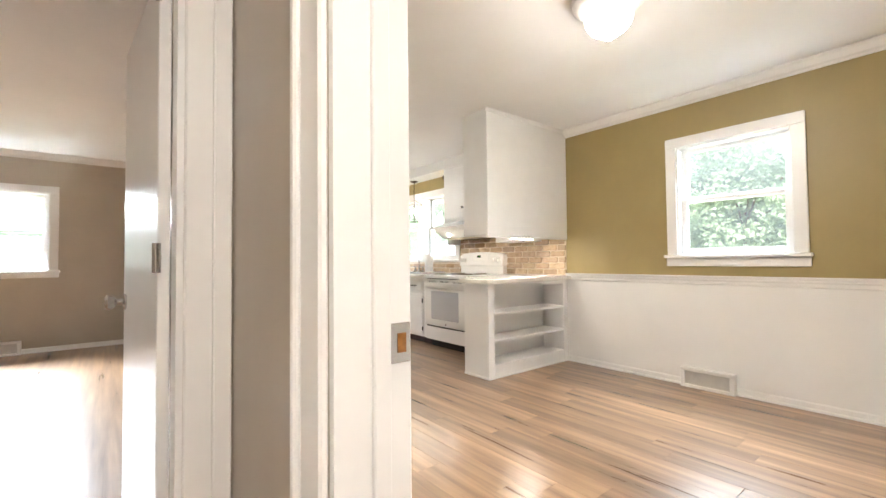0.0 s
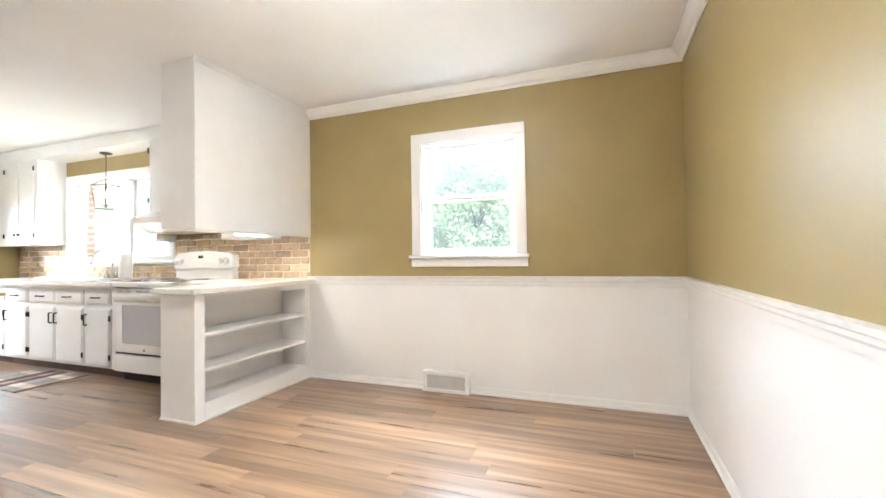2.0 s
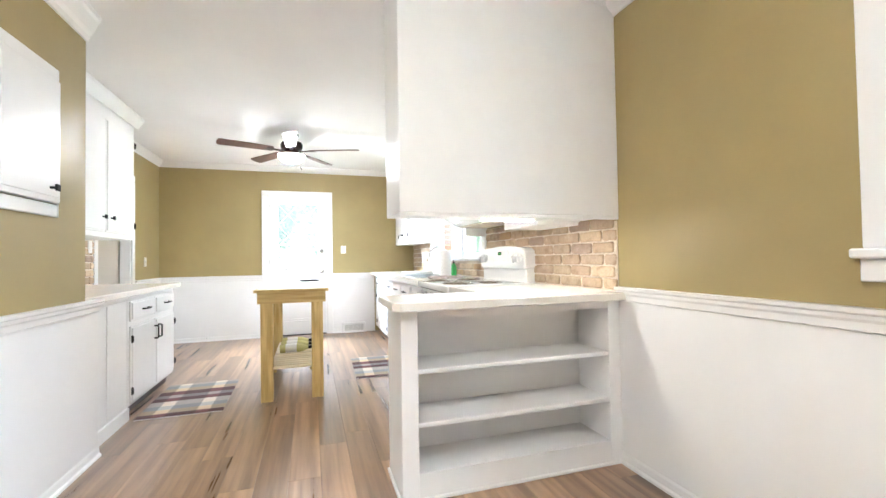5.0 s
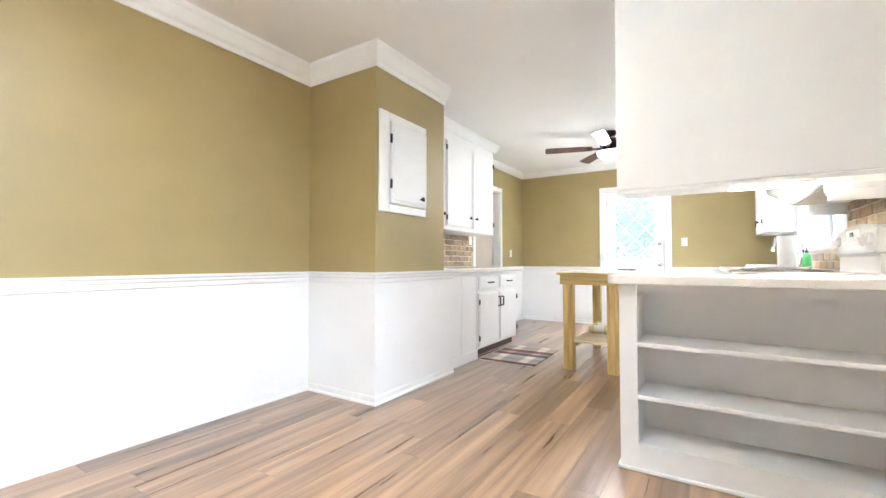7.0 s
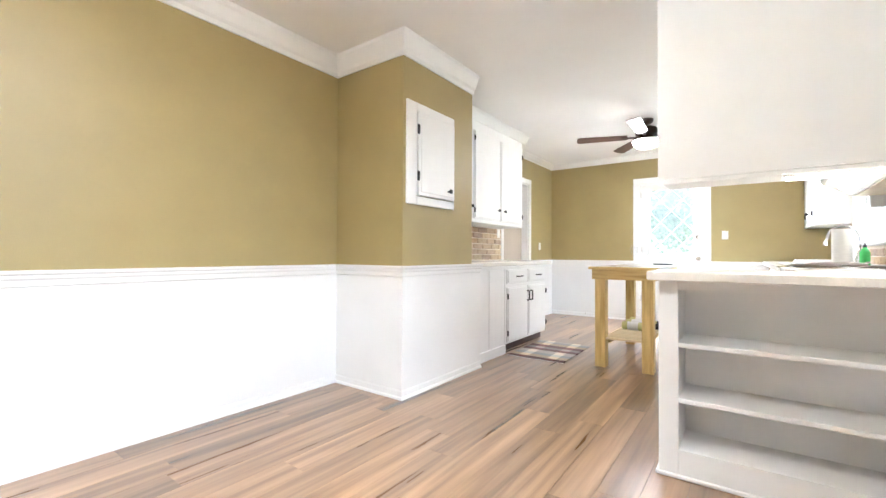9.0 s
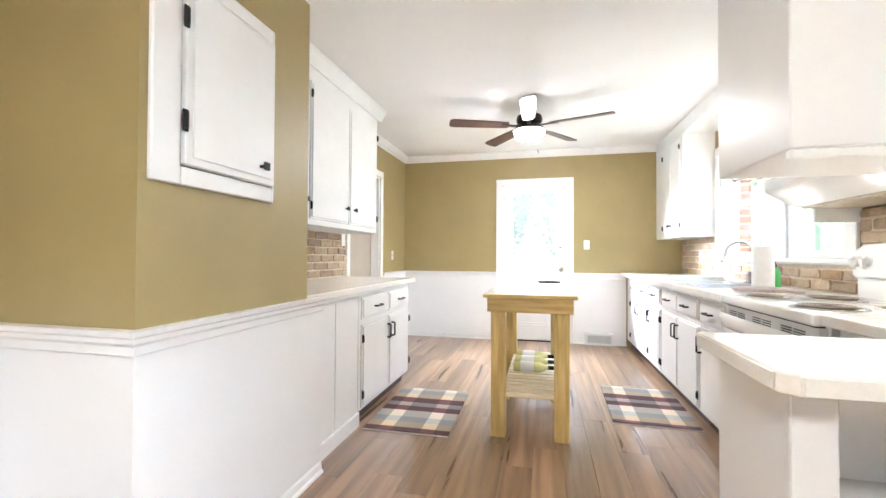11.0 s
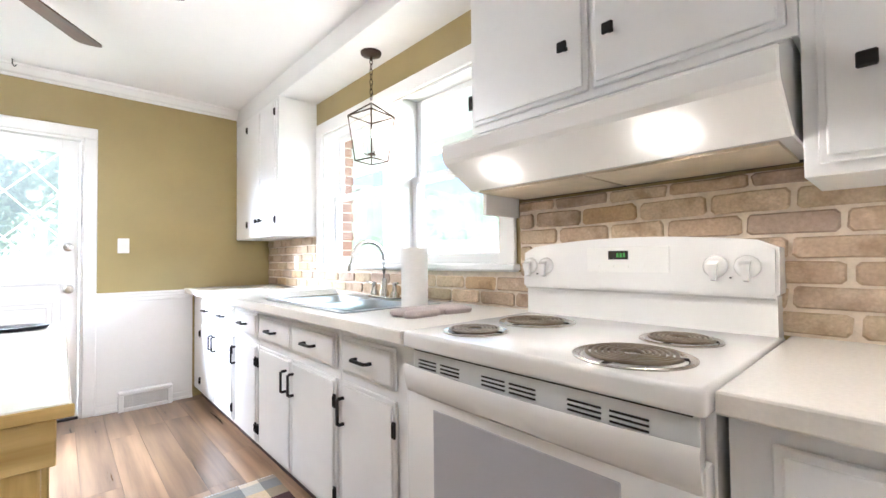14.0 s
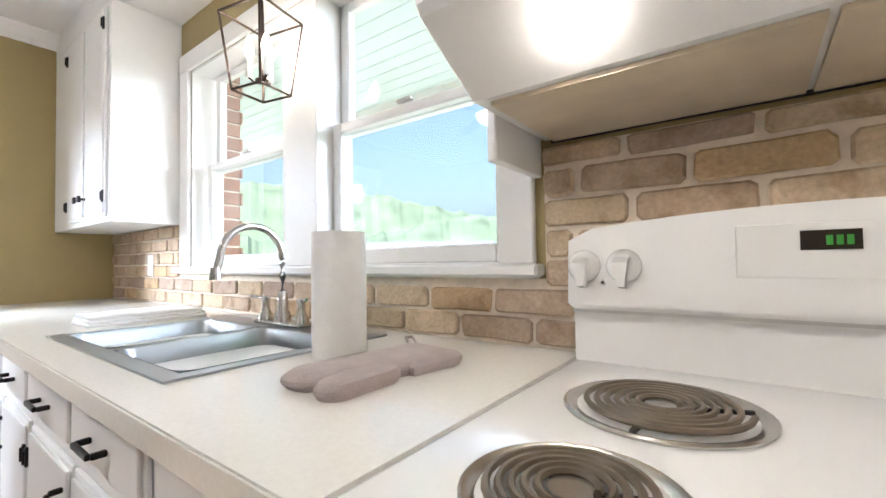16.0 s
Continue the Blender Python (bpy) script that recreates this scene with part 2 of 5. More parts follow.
CHROME = material("brushed_nickel", (0.55, 0.53, 0.50), 0.25, metal=1.0, vary=0.05, scale=60)
STEEL = material("stainless_steel", (0.40, 0.42, 0.44), 0.3, metal=1.0, bump=0.02, bump_scale=90)
COIL = material("burner_coil", (0.15, 0.118, 0.08), 0.45, metal=0.35, vary=0.2, scale=30)
DARK = material("dark_gap", (0.02, 0.018, 0.017), 0.7, vary=0.1, scale=20)
OVENGLASS = material("grey_oven_glass", (0.48, 0.48, 0.51), 0.08, vary=0.02, scale=3, coat=0.5)
TOEKICK = material("dark_red_brown_toe_kick", (0.06, 0.025, 0.02), 0.45, vary=0.3, scale=12)
PAPER = material("paper_towel", (0.82, 0.81, 0.79), 0.95, vary=0.02, scale=40, bump=0.4, bump_scale=160)
CLOTH = material("white_cloth", (0.80, 0.79, 0.77), 0.95, vary=0.03, scale=25, bump=0.5, bump_scale=220)
MITT = material("grey_mauve_quilted_cotton", (0.46, 0.39, 0.37), 0.95, vary=0.08, scale=25, bump=0.6, bump_scale=260)
MORTAR = material("mortar", (0.72, 0.63, 0.51), 0.95, vary=0.1, scale=40, bump=0.6, bump_scale=120)
BRICK = brick_material()
OUTBRICK = material("red_house_brick", (0.30, 0.15, 0.10), 0.9, vary=0.3, scale=14, bump=0.6, bump_scale=60)
VENT = material("grey_vent_metal", (0.60, 0.59, 0.57), 0.45, metal=0.3, vary=0.05, scale=20)
BRASS = material("aged_brass", (0.35, 0.16, 0.05), 0.4, metal=0.8, vary=0.3, scale=60)
FILTER = material("hood_underside_beige", (0.55, 0.47, 0.34), 0.45, metal=0.2, vary=0.12, scale=9)
LCD = material("dark_display", (0.03, 0.025, 0.02), 0.15, vary=0.05, scale=10)
GREEN = material("green_digits", (0.05, 0.30, 0.04), 0.4, vary=0.05, scale=30)
SOAP = material("green_soap_bottle", (0.10, 0.55, 0.14), 0.15, vary=0.03, scale=10, coat=0.4)
WINE = material("pale_wine_glass", (0.66, 0.62, 0.26), 0.08, vary=0.08, scale=10, coat=0.6)
STRIP = glow("strip_diffuser", (1.0, 0.88, 0.72), LAMP * 0.35)
LABEL = material("white_paper_label", (0.78, 0.76, 0.70), 0.7, vary=0.03, scale=20)
WALNUT = wood_material("walnut_fan_blade", (0.05, 0.022, 0.014), (0.14, 0.065, 0.045), 0.35, 5, (1, 6, 6), 0.0, 0.1)
PINE = wood_material("pine_lumber", (0.45, 0.29, 0.08), (0.73, 0.55, 0.22), 0.5, 4, (9, 9, 0.8), 0.1, 0.1)
PINE_X = wood_material("pine_lumber_lengthwise", (0.45, 0.29, 0.08), (0.73, 0.55, 0.22), 0.5, 4, (0.8, 9, 9), 0.1, 0.1)
PINE_Y = wood_material("pine_lumber_crosswise", (0.45, 0.29, 0.08), (0.73, 0.55, 0.22), 0.5, 4, (9, 0.8, 9), 0.1, 0.1)
BUTCHER = wood_material("pale_tabletop", (0.80, 0.755, 0.67), (0.86, 0.83, 0.77), 0.25, 4, (8, 0.8, 8), 0.3, 0.05)
SLATWOOD = wood_material("pale_pine_slat", (0.70, 0.57, 0.36), (0.80, 0.70, 0.50), 0.5, 4, (0.8, 9, 9), 0.1, 0.08)
PLANK = wood_material("brown_laminate_plank", (0.13, 0.072, 0.038), (0.44, 0.276, 0.155), 0.3, 2.0, (9, 0.45, 6), 0.6, 0.3)
PLAID = plaid_material("plaid_weave", 0.56)
GLASS = glass_material("clear_pane", (0.96, 0.985, 0.985), veil_share=0.011)
CLEAR = glass_material("clear_glassware", (0.975, 0.98, 0.98), 0.0, 0.015)
PORCHBOARD = material("pale_blue_porch_paint", (0.62, 0.72, 0.75), 0.5, vary=0.04, scale=3, bump=0.05, bump_scale=60)
GRASS = material("grass", (0.09, 0.115, 0.05), 0.9, vary=0.4, scale=0.6)
LEAF = material("foliage", (0.10, 0.125, 0.08), 0.7, vary=0.4, scale=1.5)
lt, lo = LEAF.node_tree.nodes.new("ShaderNodeBsdfTranslucent"), LEAF.node_tree.nodes.new("ShaderNodeAddShader")
lt.inputs[0].default_value = (0.15, 0.19, 0.11, 1)
LEAF.node_tree.links.new(LEAF.node_tree.nodes["Principled BSDF"].outputs[0], lo.inputs[0])
LEAF.node_tree.links.new(lt.outputs[0], lo.inputs[1])
LEAF.node_tree.links.new(lo.outputs[0], LEAF.node_tree.nodes["Material Output"].inputs[0])
BARK = material("bark", (0.10, 0.07, 0.05), 0.9, vary=0.3, scale=10, bump=0.8, bump_scale=20)
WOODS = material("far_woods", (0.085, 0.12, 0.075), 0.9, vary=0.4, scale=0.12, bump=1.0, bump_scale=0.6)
SHINGLE = material("grey_shingles", (0.12, 0.12, 0.13), 0.9, vary=0.2, scale=6)
GLOBE = glow("lit_globe_glass", (1.0, 0.92, 0.80), LAMP * 0.95)
HALLGLOBE = glow("bright_globe_glass", (1.0, 0.93, 0.84), LAMP * 1.2)
GLOBETOP = glow("dimmed_globe_glass", (1.0, 0.92, 0.80), LAMP * 0.03)
FANGLOBE = glow("lit_fan_globe", (1.0, 0.94, 0.86), LAMP * 0.44)
BULB = glow("candle_bulb", (1.0, 0.86, 0.66), LAMP * 0.5)
HOODBULB = glow("hood_bulb", (1.0, 0.88, 0.72), LAMP * 1.2)


# ---- building helpers ----
def box(bm, x0, x1, y0, y1, z0, z1, bevel=0.0, seg=1):
    m = Matrix.Translation(((x0 + x1) / 2, (y0 + y1) / 2, (z0 + z1) / 2)) @ Matrix.Diagonal((abs(x1 - x0), abs(y1 - y0), abs(z1 - z0), 1))
    r = bmesh.ops.create_cube(bm, size=1, matrix=m)
    if bevel > 0:
        es = list({e for v in r["verts"] for e in v.link_edges})
        bmesh.ops.bevel(bm, geom=es, offset=bevel, segments=seg, affect='EDGES', profile=0.5)
    return bm


def cyl(bm, m, r0, r1, h, n=20, cap=True):
    """A tapered cylinder along z of the pose m, from its origin to h."""
    bmesh.ops.create_cone(bm, cap_ends=cap, segments=n, radius1=r0, radius2=r1, depth=h, matrix=m @ Matrix.Translation((0, 0, h / 2)))
    return bm


def lathe(bm, profile, n=24, m=Matrix.Identity(4)):
    rings = []
    for r, z in profile:
        rings.append([bm.verts.new(m @ Vector((max(r, 1e-4) * math.cos(2 * math.pi * i / n), max(r, 1e-4) * math.sin(2 * math.pi * i / n), z))) for i in range(n)])
    for a, b in zip(rings, rings[1:]):
        for i in range(n):
            bm.faces.new((a[i], a[(i + 1) % n], b[(i + 1) % n], b[i]))
    return bm


def tube(bm, pts, r, n=8):
    """A round rod through pts."""
    pts = [Vector(p) for p in pts]
    rings = []
    for i, p in enumerate(pts):
        d = (pts[min(i + 1, len(pts) - 1)] - pts[max(i - 1, 0)]).normalized()
        q = d.to_track_quat('Z', 'Y').to_matrix().to_4x4()
        rings.append([bm.verts.new(Matrix.Translation(p) @ q @ Vector((r * math.cos(2 * math.pi * k / n), r * math.sin(2 * math.pi * k / n), 0))) for k in range(n)])
    for a, b in zip(rings, rings[1:]):
        for k in range(n):
            bm.faces.new((a[k], a[(k + 1) % n], b[(k + 1) % n], b[k]))
    bm.faces.new(list(reversed(rings[0])))
    bm.faces.new(rings[-1])
    return bm


def extrude(bm, profile, axis, a, b):
    """A closed profile of (u, v) drawn out along an axis: x uses (y, z), y uses (x, z), z uses (x, y)."""
    put = {"x": lambda u, v, s: (s, u, v), "y": lambda u, v, s: (u, s, v), "z": lambda u, v, s: (u, v, s)}[axis]
    va = [bm.verts.new(put(u, v, a)) for u, v in profile]
    vb = [bm.verts.new(put(u, v, b)) for u, v in profile]
    n = len(profile)
    bm.faces.new(va)
    bm.faces.new(list(reversed(vb)))
    for i in range(n):
        bm.faces.new((va[i], vb[i], vb[(i + 1) % n], va[(i + 1) % n]))
    bmesh.ops.recalc_face_normals(bm, faces=bm.faces[:])
    return bm


def mesh_of(name, bm, mat, smooth=False):
    bmesh.ops.recalc_face_normals(bm, faces=bm.faces[:])
    me = bpy.data.meshes.new(name)
    bm.to_mesh(me)
    bm.free()
    me.materials.append(mat)
    if smooth:
        for p in me.polygons:
            p.use_smooth = True
        me.set_sharp_from_angle(angle=radians(40))
    return me


def part(name, bm, mat, parent, label="", smooth=False):
    ob = new(name, mesh_of(name, bm, mat, smooth))
    ob.parent = parent
    return tagged(ob, label)


def solid(name, bm, mat, label="", category="", kind="", group="", smooth=False):
    return tagged(new(name, mesh_of(name, bm, mat, smooth)), label, category, group, kind)


def thing(name, m, label, category, group="", kind=""):
    ob = new(name)
    ob.matrix_world = m
    return tagged(ob, label, category, group, kind)


B = bmesh.new


def bx(*a, **k):
    return box(B(), *a, **k)


EAST, SOUTH, NORTH = 3.85, 0.96, 8.81
WEST, CHASE_X, CHASE_Y, CHASE_END, KWEST = 0.385, 1.063, 4.11, 5.0, 0.28
CEIL, CROWN, RAIL = 2.50, 2.42, 0.905
EAST_RAIL, WEST_CROWN, APRON_END = 0.942, 2.354, 5.13
HALL_E, HALL_W, HALL_N = 0.235, -0.70, 2.74


def wall(name, axis, at0, at1, s0, s1, z0, z1, holes, mat, label):
    """A wall slab along an axis, with rectangular holes (s0, s1, z0, z1) cut through it."""
    bm = B()
    cuts = sorted({s0, s1, *[h[0] for h in holes], *[h[1] for h in holes]})
    for a, b in zip(cuts, cuts[1:]):
        mid = (a + b) / 2
        spans = [(z0, z1)]
        for h in holes:
            if h[0] < mid < h[1]:
                spans = [(p, q) for lo, hi in spans for p, q in ((lo, min(hi, h[2])), (max(lo, h[3]), hi)) if q - p > 1e-4]
        for lo, hi in spans:
            if axis == "y":
                box(bm, at0, at1, a, b, lo, hi)
            else:
                box(bm, a, b, at0, at1, lo, hi)
    bmesh.ops.remove_doubles(bm, verts=bm.verts[:], dist=1e-5)
    return solid(name, bm, mat, label, "wall", "structure")


def moulding(name, p, q, profile, ends, mat, label):
    """A trim run from p to q (x, y). Its profile is (distance from wall, z); the room lies to the left of p-q.
    ends: 1 inside mitre, -1 outside mitre, 0 square."""
    bm = B()
    p, q = Vector((*p, 0)), Vector((*q, 0))
    d = (q - p).normalized()
    nrm = Vector((-d.y, d.x, 0))
    rings = []
    for base, s, e in ((p, 1, ends[0]), (q, -1, ends[1])):
        rings.append([bm.verts.new(base + nrm * u + d * (s * e * u) + Vector((0, 0, z))) for u, z in profile])
    n = len(profile)
    for i in range(n):
        bm.faces.new((rings[0][i], rings[0][(i + 1) % n], rings[1][(i + 1) % n], rings[1][i]))
    bm.faces.new(rings[0])
    bm.faces.new(list(reversed(rings[1])))
    return solid(name, bm, mat, label, "trim", "structure")


def crown_profile(z):
    """Crown moulding from z up to the ceiling."""
    h = CEIL - z
    return [(0, z), (0.012, z), (0.018, z + 0.19 * h), (0.035, z + 0.31 * h), (0.06, z + 0.72 * h), (0.07, z + 0.82 * h), (0.072, CEIL), (0, CEIL)]


def rail_profile(z):
    """Chair rail with its top at z."""
    return [(0.008, z - 0.075), (0.02, z - 0.07), (0.022, z - 0.045), (0.03, z - 0.035), (0.03, z - 0.022), (0.04, z - 0.015), (0.042, z), (0, z), (0, z - 0.075)]


BASE_P = [(0, 0), (0.026, 0), (0.025, 0.012), (0.016, 0.02), (0.014, 0.05), (0.009, 0.06), (0, 0.06)]

# ---- structure: walls, ceiling ----
DIN_WIN = (2.13, 2.93, 1.12, 2.06)
KIT_WIN = (5.96, 7.70, 1.10, 2.09)
BACK_DOOR = (1.655, 2.49, 0.0, 2.075)
WEST_DOOR = (1.045, 2.01, 0.0, 2.0)
KW_DOOR = (7.05, 7.865, 0.0, 2.05)
wall("wall_east", "y", EAST, EAST + 0.16, SOUTH - 0.15, NORTH + 0.15, 0, CEIL + 0.1, [DIN_WIN, KIT_WIN], OCHRE, "olive ochre painted plaster wall with two windows")
wall("wall_south", "x", SOUTH - 0.12, SOUTH, WEST - 0.15, EAST, 0, CEIL, [], OCHRE, "olive ochre painted plaster wall")
wall("wall_north", "x", NORTH, NORTH + 0.15, KWEST - 0.1, EAST, 0, CEIL + 0.1, [BACK_DOOR], OCHRE, "olive ochre painted wall round the back door")
wall("wall_west", "y", WEST - 0.075, WEST, SOUTH, CHASE_Y, 0, CEIL, [WEST_DOOR], OCHRE, "olive ochre painted dining wall with a doorway")
wall("wall_hall_east", "y", HALL_E, WEST - 0.075, SOUTH - 0.12, HALL_N, 0, CEIL, [WEST_DOOR], GREIGE, "glossy greige painted hall wall")
wall("wall_step", "x", CHASE_Y, CHASE_Y + 0.08, WEST - 0.075, CHASE_X - 0.08, 0, CEIL, [], OCHRE, "olive ochre painted return wall")
wall("wall_chase", "y", CHASE_X - 0.08, CHASE_X, CHASE_Y, CHASE_END, 0, CEIL, [], OCHRE, "olive ochre painted wall of a boxed chase")
wall("wall_chase_end", "x", CHASE_END - 0.08, CHASE_END, KWEST, CHASE_X - 0.08, 0, CEIL, [], OCHRE, "olive ochre painted end of the boxed chase")
wall("wall_kitchen_west", "y", KWEST - 0.1, KWEST, CHASE_Y + 0.08, NORTH, 0, CEIL, [KW_DOOR], OCHRE, "olive ochre painted kitchen wall with a doorway")
wall("wall_hall_west", "y", HALL_W - 0.12, HALL_W, 0.0, HALL_N, 0, CEIL, [], GREIGE, "greige painted hall wall")
wall("wall_hall_south", "x", -0.12, 0.0, HALL_W - 0.12, HALL_E, 0, CEIL, [], GREIGE, "greige painted hall end wall")
wall("wall_hall_side", "y", HALL_E, HALL_E + 0.1, -0.12, SOUTH - 0.12, 0, CEIL, [], GREIGE, "greige painted hall wall")
ROOM_DOOR = (-0.66, 0.105, 0.0, 2.03)
ROOM_WIN = (-1.55, -0.68, 1.02, 2.0)
ROOM_N = 8.6
wall("wall_hall_north", "x", HALL_N, HALL_N + 0.12, -2.8, 0.13, 0, CEIL, [ROOM_DOOR], GREIGE, "greige painted wall with a doorway")
wall("wall_hall_corner", "x", HALL_N, HALL_N + 0.12, 0.13, WEST - 0.075, 0, CEIL, [], GREIGE, "greige painted wall corner")
wall("wall_room_north", "x", ROOM_N, ROOM_N + 0.15, -2.8, KWEST - 0.1, 0, CEIL + 0.1, [ROOM_WIN], GREIGE, "greige painted bedroom wall with a window")
wall("wall_room_west", "y", -2.95, -2.8, HALL_N, ROOM_N + 0.15, 0, CEIL, [], GREIGE, "greige painted bedroom wall")
wall("wall_room_east", "y", 0.13, 0.17, HALL_N + 0.12, ROOM_N, 0, CEIL, [], GREIGE, "greige painted bedroom wall")

bm = B()
box(bm, WEST - 0.16, EAST + 0.16, SOUTH - 0.15, NORTH + 0.15, CEIL, CEIL + 0.12)
solid("ceiling", bm, CEILING, "white painted ceiling with a soft stipple", "ceiling", "structure")
bm = B()
box(bm, -2.95, WEST - 0.162, -0.12, NORTH + 0.15, CEIL, CEIL + 0.12)
solid("ceiling_hall", bm, CEILING, "white painted ceiling", "ceiling", "structure")

# crown moulding, chair rail, baseboard and wainscot: runs with the room on the left
CROWN_RUNS = [((EAST, SOUTH), (EAST, 4.08), (1, 0), CROWN), ((WEST, SOUTH), (EAST, SOUTH), (1, 1), CROWN), ((WEST, CHASE_Y), (WEST, SOUTH), (1, 1), WEST_CROWN),
              ((CHASE_X, CHASE_Y), (WEST, CHASE_Y), (-1, 1), WEST_CROWN), ((CHASE_X, CHASE_END), (CHASE_X, CHASE_Y), (0, -1), WEST_CROWN),
              ((KWEST, NORTH), (KWEST, 6.87), (1, 0), CROWN), ((3.55, NORTH), (KWEST, NORTH), (0, 1), CROWN)]
for p, q, e, z in CROWN_RUNS:
    moulding("crown_moulding", p, q, crown_profile(z), e, WHITE, "white crown moulding under the ceiling")
RAIL_RUNS = [((EAST, SOUTH), (EAST, 4.079), (1, 0), EAST_RAIL), ((WEST, SOUTH), (EAST, SOUTH), (1, 1), EAST_RAIL), ((WEST, CHASE_Y), (WEST, 2.072), (1, 0), RAIL),
             ((CHASE_X, CHASE_Y), (WEST, CHASE_Y), (-1, 1), RAIL), ((CHASE_X, APRON_END), (CHASE_X, CHASE_Y), (0, -1), RAIL),
             ((KWEST, NORTH), (KWEST, 7.943), (1, 0), RAIL), ((1.575, NORTH), (KWEST, NORTH), (0, 1), RAIL), ((3.2, NORTH), (2.57, NORTH), (0, 0), RAIL)]
for p, q, e, z in RAIL_RUNS:
    moulding("chair_rail", p, q, rail_profile(z), e, WHITE, "white moulded chair rail above the wainscot")
    moulding("baseboard", p, q, BASE_P, e, WHITE, "white baseboard with shoe moulding")
    moulding("wainscot", p, q, [(0, 0.06), (0.008, 0.06), (0.008, z - 0.074), (0, z - 0.074)], e, WAINSCOT, "smooth white painted wainscot panelling")
for p, q, e in [((-2.8, ROOM_N), (-2.8, HALL_N + 0.12), (1, 1)), ((0.13, ROOM_N), (-2.8, ROOM_N), (1, 1)), ((HALL_W, HALL_N), (HALL_W, 0), (1, 1))]:
    moulding("baseboard", p, q, BASE_P, e, WHITE, "white baseboard with shoe moulding")
    moulding("crown_moulding", p, q, crown_profile(CROWN), e, WHITE, "white crown moulding under the ceiling")

# ---- windows and doors ----


def at(x, y, z, turn=0):
    return pose(x, y, z, 0, 0, turn)


def sash(parent, x0, x1, z0, z1, y, stile=0.045, bottom=0.05):
    """A sash in the local x-z plane at depth y, with its pane."""
    bm = B()
    box(bm, x0, x0 + stile, y, y + 0.035, z0, z1, 0.004)
    box(bm, x1 - stile, x1, y, y + 0.035, z0, z1, 0.004)
    box(bm, x0 + stile, x1 - stile, y + 0.001, y + 0.034, z0, z0 + bottom, 0.004)
    box(bm, x0 + stile, x1 - stile, y + 0.001, y + 0.034, z1 - 0.035, z1, 0.004)
    s = part("sash", bm, WHITE, parent)
    p = part("pane", bx(x0 + stile - 0.005, x1 - stile + 0.005, y + 0.015, y + 0.019, z0 + bottom - 0.005, z1 - 0.03), GLASS, s, "clear window pane")
    p.visible_shadow = False


def window(name, m, units, z0, z1, casing, sill_z, width, label):
    """A double-hung window. The local x runs along the wall from 0 to width, y goes into the wall; units: (x0, x1) of each sash pair."""
    w = thing(name, m, label, "window", kind="structure")
    cw = casing
    bm = B()
    box(bm, -cw, 0.0, -0.02, 0.0, z0, z1, 0.004)
    box(bm, width, width + cw, -0.02, 0.0, z0, z1, 0.004)
    box(bm, -cw, width + cw, -0.022, 0.0, z1, z1 + cw, 0.004)
    part("window_casing", bm, WHITE, w, "white flat window casing")
    bm = B()
    box(bm, 0.0, 0.012, 0.0, 0.15, z0, z1)
    box(bm, width - 0.012, width, 0.0, 0.15, z0, z1)
    box(bm, 0.012, width - 0.012, 0.0, 0.15, z1 - 0.012, z1)
    for (a, b), (c, d) in zip(units, units[1:]):
        box(bm, b, c, -0.015, 0.15, z0, z1 - 0.012, 0.003)
    part("window_frame", bm, WHITE, w)
    bm = B()
    box(bm, -cw - 0.02, width + cw + 0.02, -0.05, 0.0, z0 - 0.03, z0, 0.006)
    box(bm, 0.0, width, 0.0, 0.16, z0 - 0.012, z0 + 0.003)
    part("window_sill", bm, WHITE, w)
    part("apron", bx(-cw - 0.008, width + cw + 0.008, -0.02, 0.0, sill_z, z0 - 0.03, bevel=0.004), WHITE, w)
    mid = z0 + (z1 - z0) * 0.50
    for a, b in units:
        sash(w, a, b, z0 + 0.004, mid + 0.018, 0.055)
        sash(w, a, b, mid - 0.018, z1 - 0.014, 0.095)
        bm = B()
        box(bm, (a + b) / 2 - 0.03, (a + b) / 2 + 0.03, 0.04, 0.06, mid + 0.018, mid + 0.03, 0.003)
        part("sash_lock", bm, CHROME, w)
    return w


window("window_1", at(EAST, 2.93, 0, -90), [(0.014, 0.786)], 1.12, 2.06, 0.085, 1.02, 0.80, "white double-hung window with plain casing and deep sill")
window("window_2", at(EAST, 7.70, 0, -90), [(0.05, 0.815), (1.02, 1.735)], 1.11, 2.09, 0.09, 1.075, 1.74, "white twin double-hung window above the sink")
window("window_3", at(-1.55, ROOM_N, 0, 0), [(0.014, 0.856)], 1.02, 2.0, 0.09, 0.93, 0.87, "white double-hung bedroom window")


def door_casing(name, m, width, top, cw, label, depth):
    """Casing on the room side (local -y) and a jamb lining that goes depth into the wall. Opening: local x 0..width."""
    d = thing(name, m, label, "door frame", kind="structure")
    bm = B()
    for a, b in ((-cw, 0.0), (width, width + cw)):
        box(bm, a, b, -0.02, 0.0, 0, top, 0.005)
    box(bm, -cw, width + cw, -0.021, 0.0, top, top + cw, 0.005)
    part("casing", bm, WHITE, d)
    bm = B()
    for a, b in ((0.0, 0.018), (width - 0.018, width)):
        box(bm, a, b, 0.0, depth, 0, top)
    box(bm, 0.018, width - 0.018, 0.0, depth, top - 0.018, top)
    part("jamb", bm, WHITE, d)
    return d


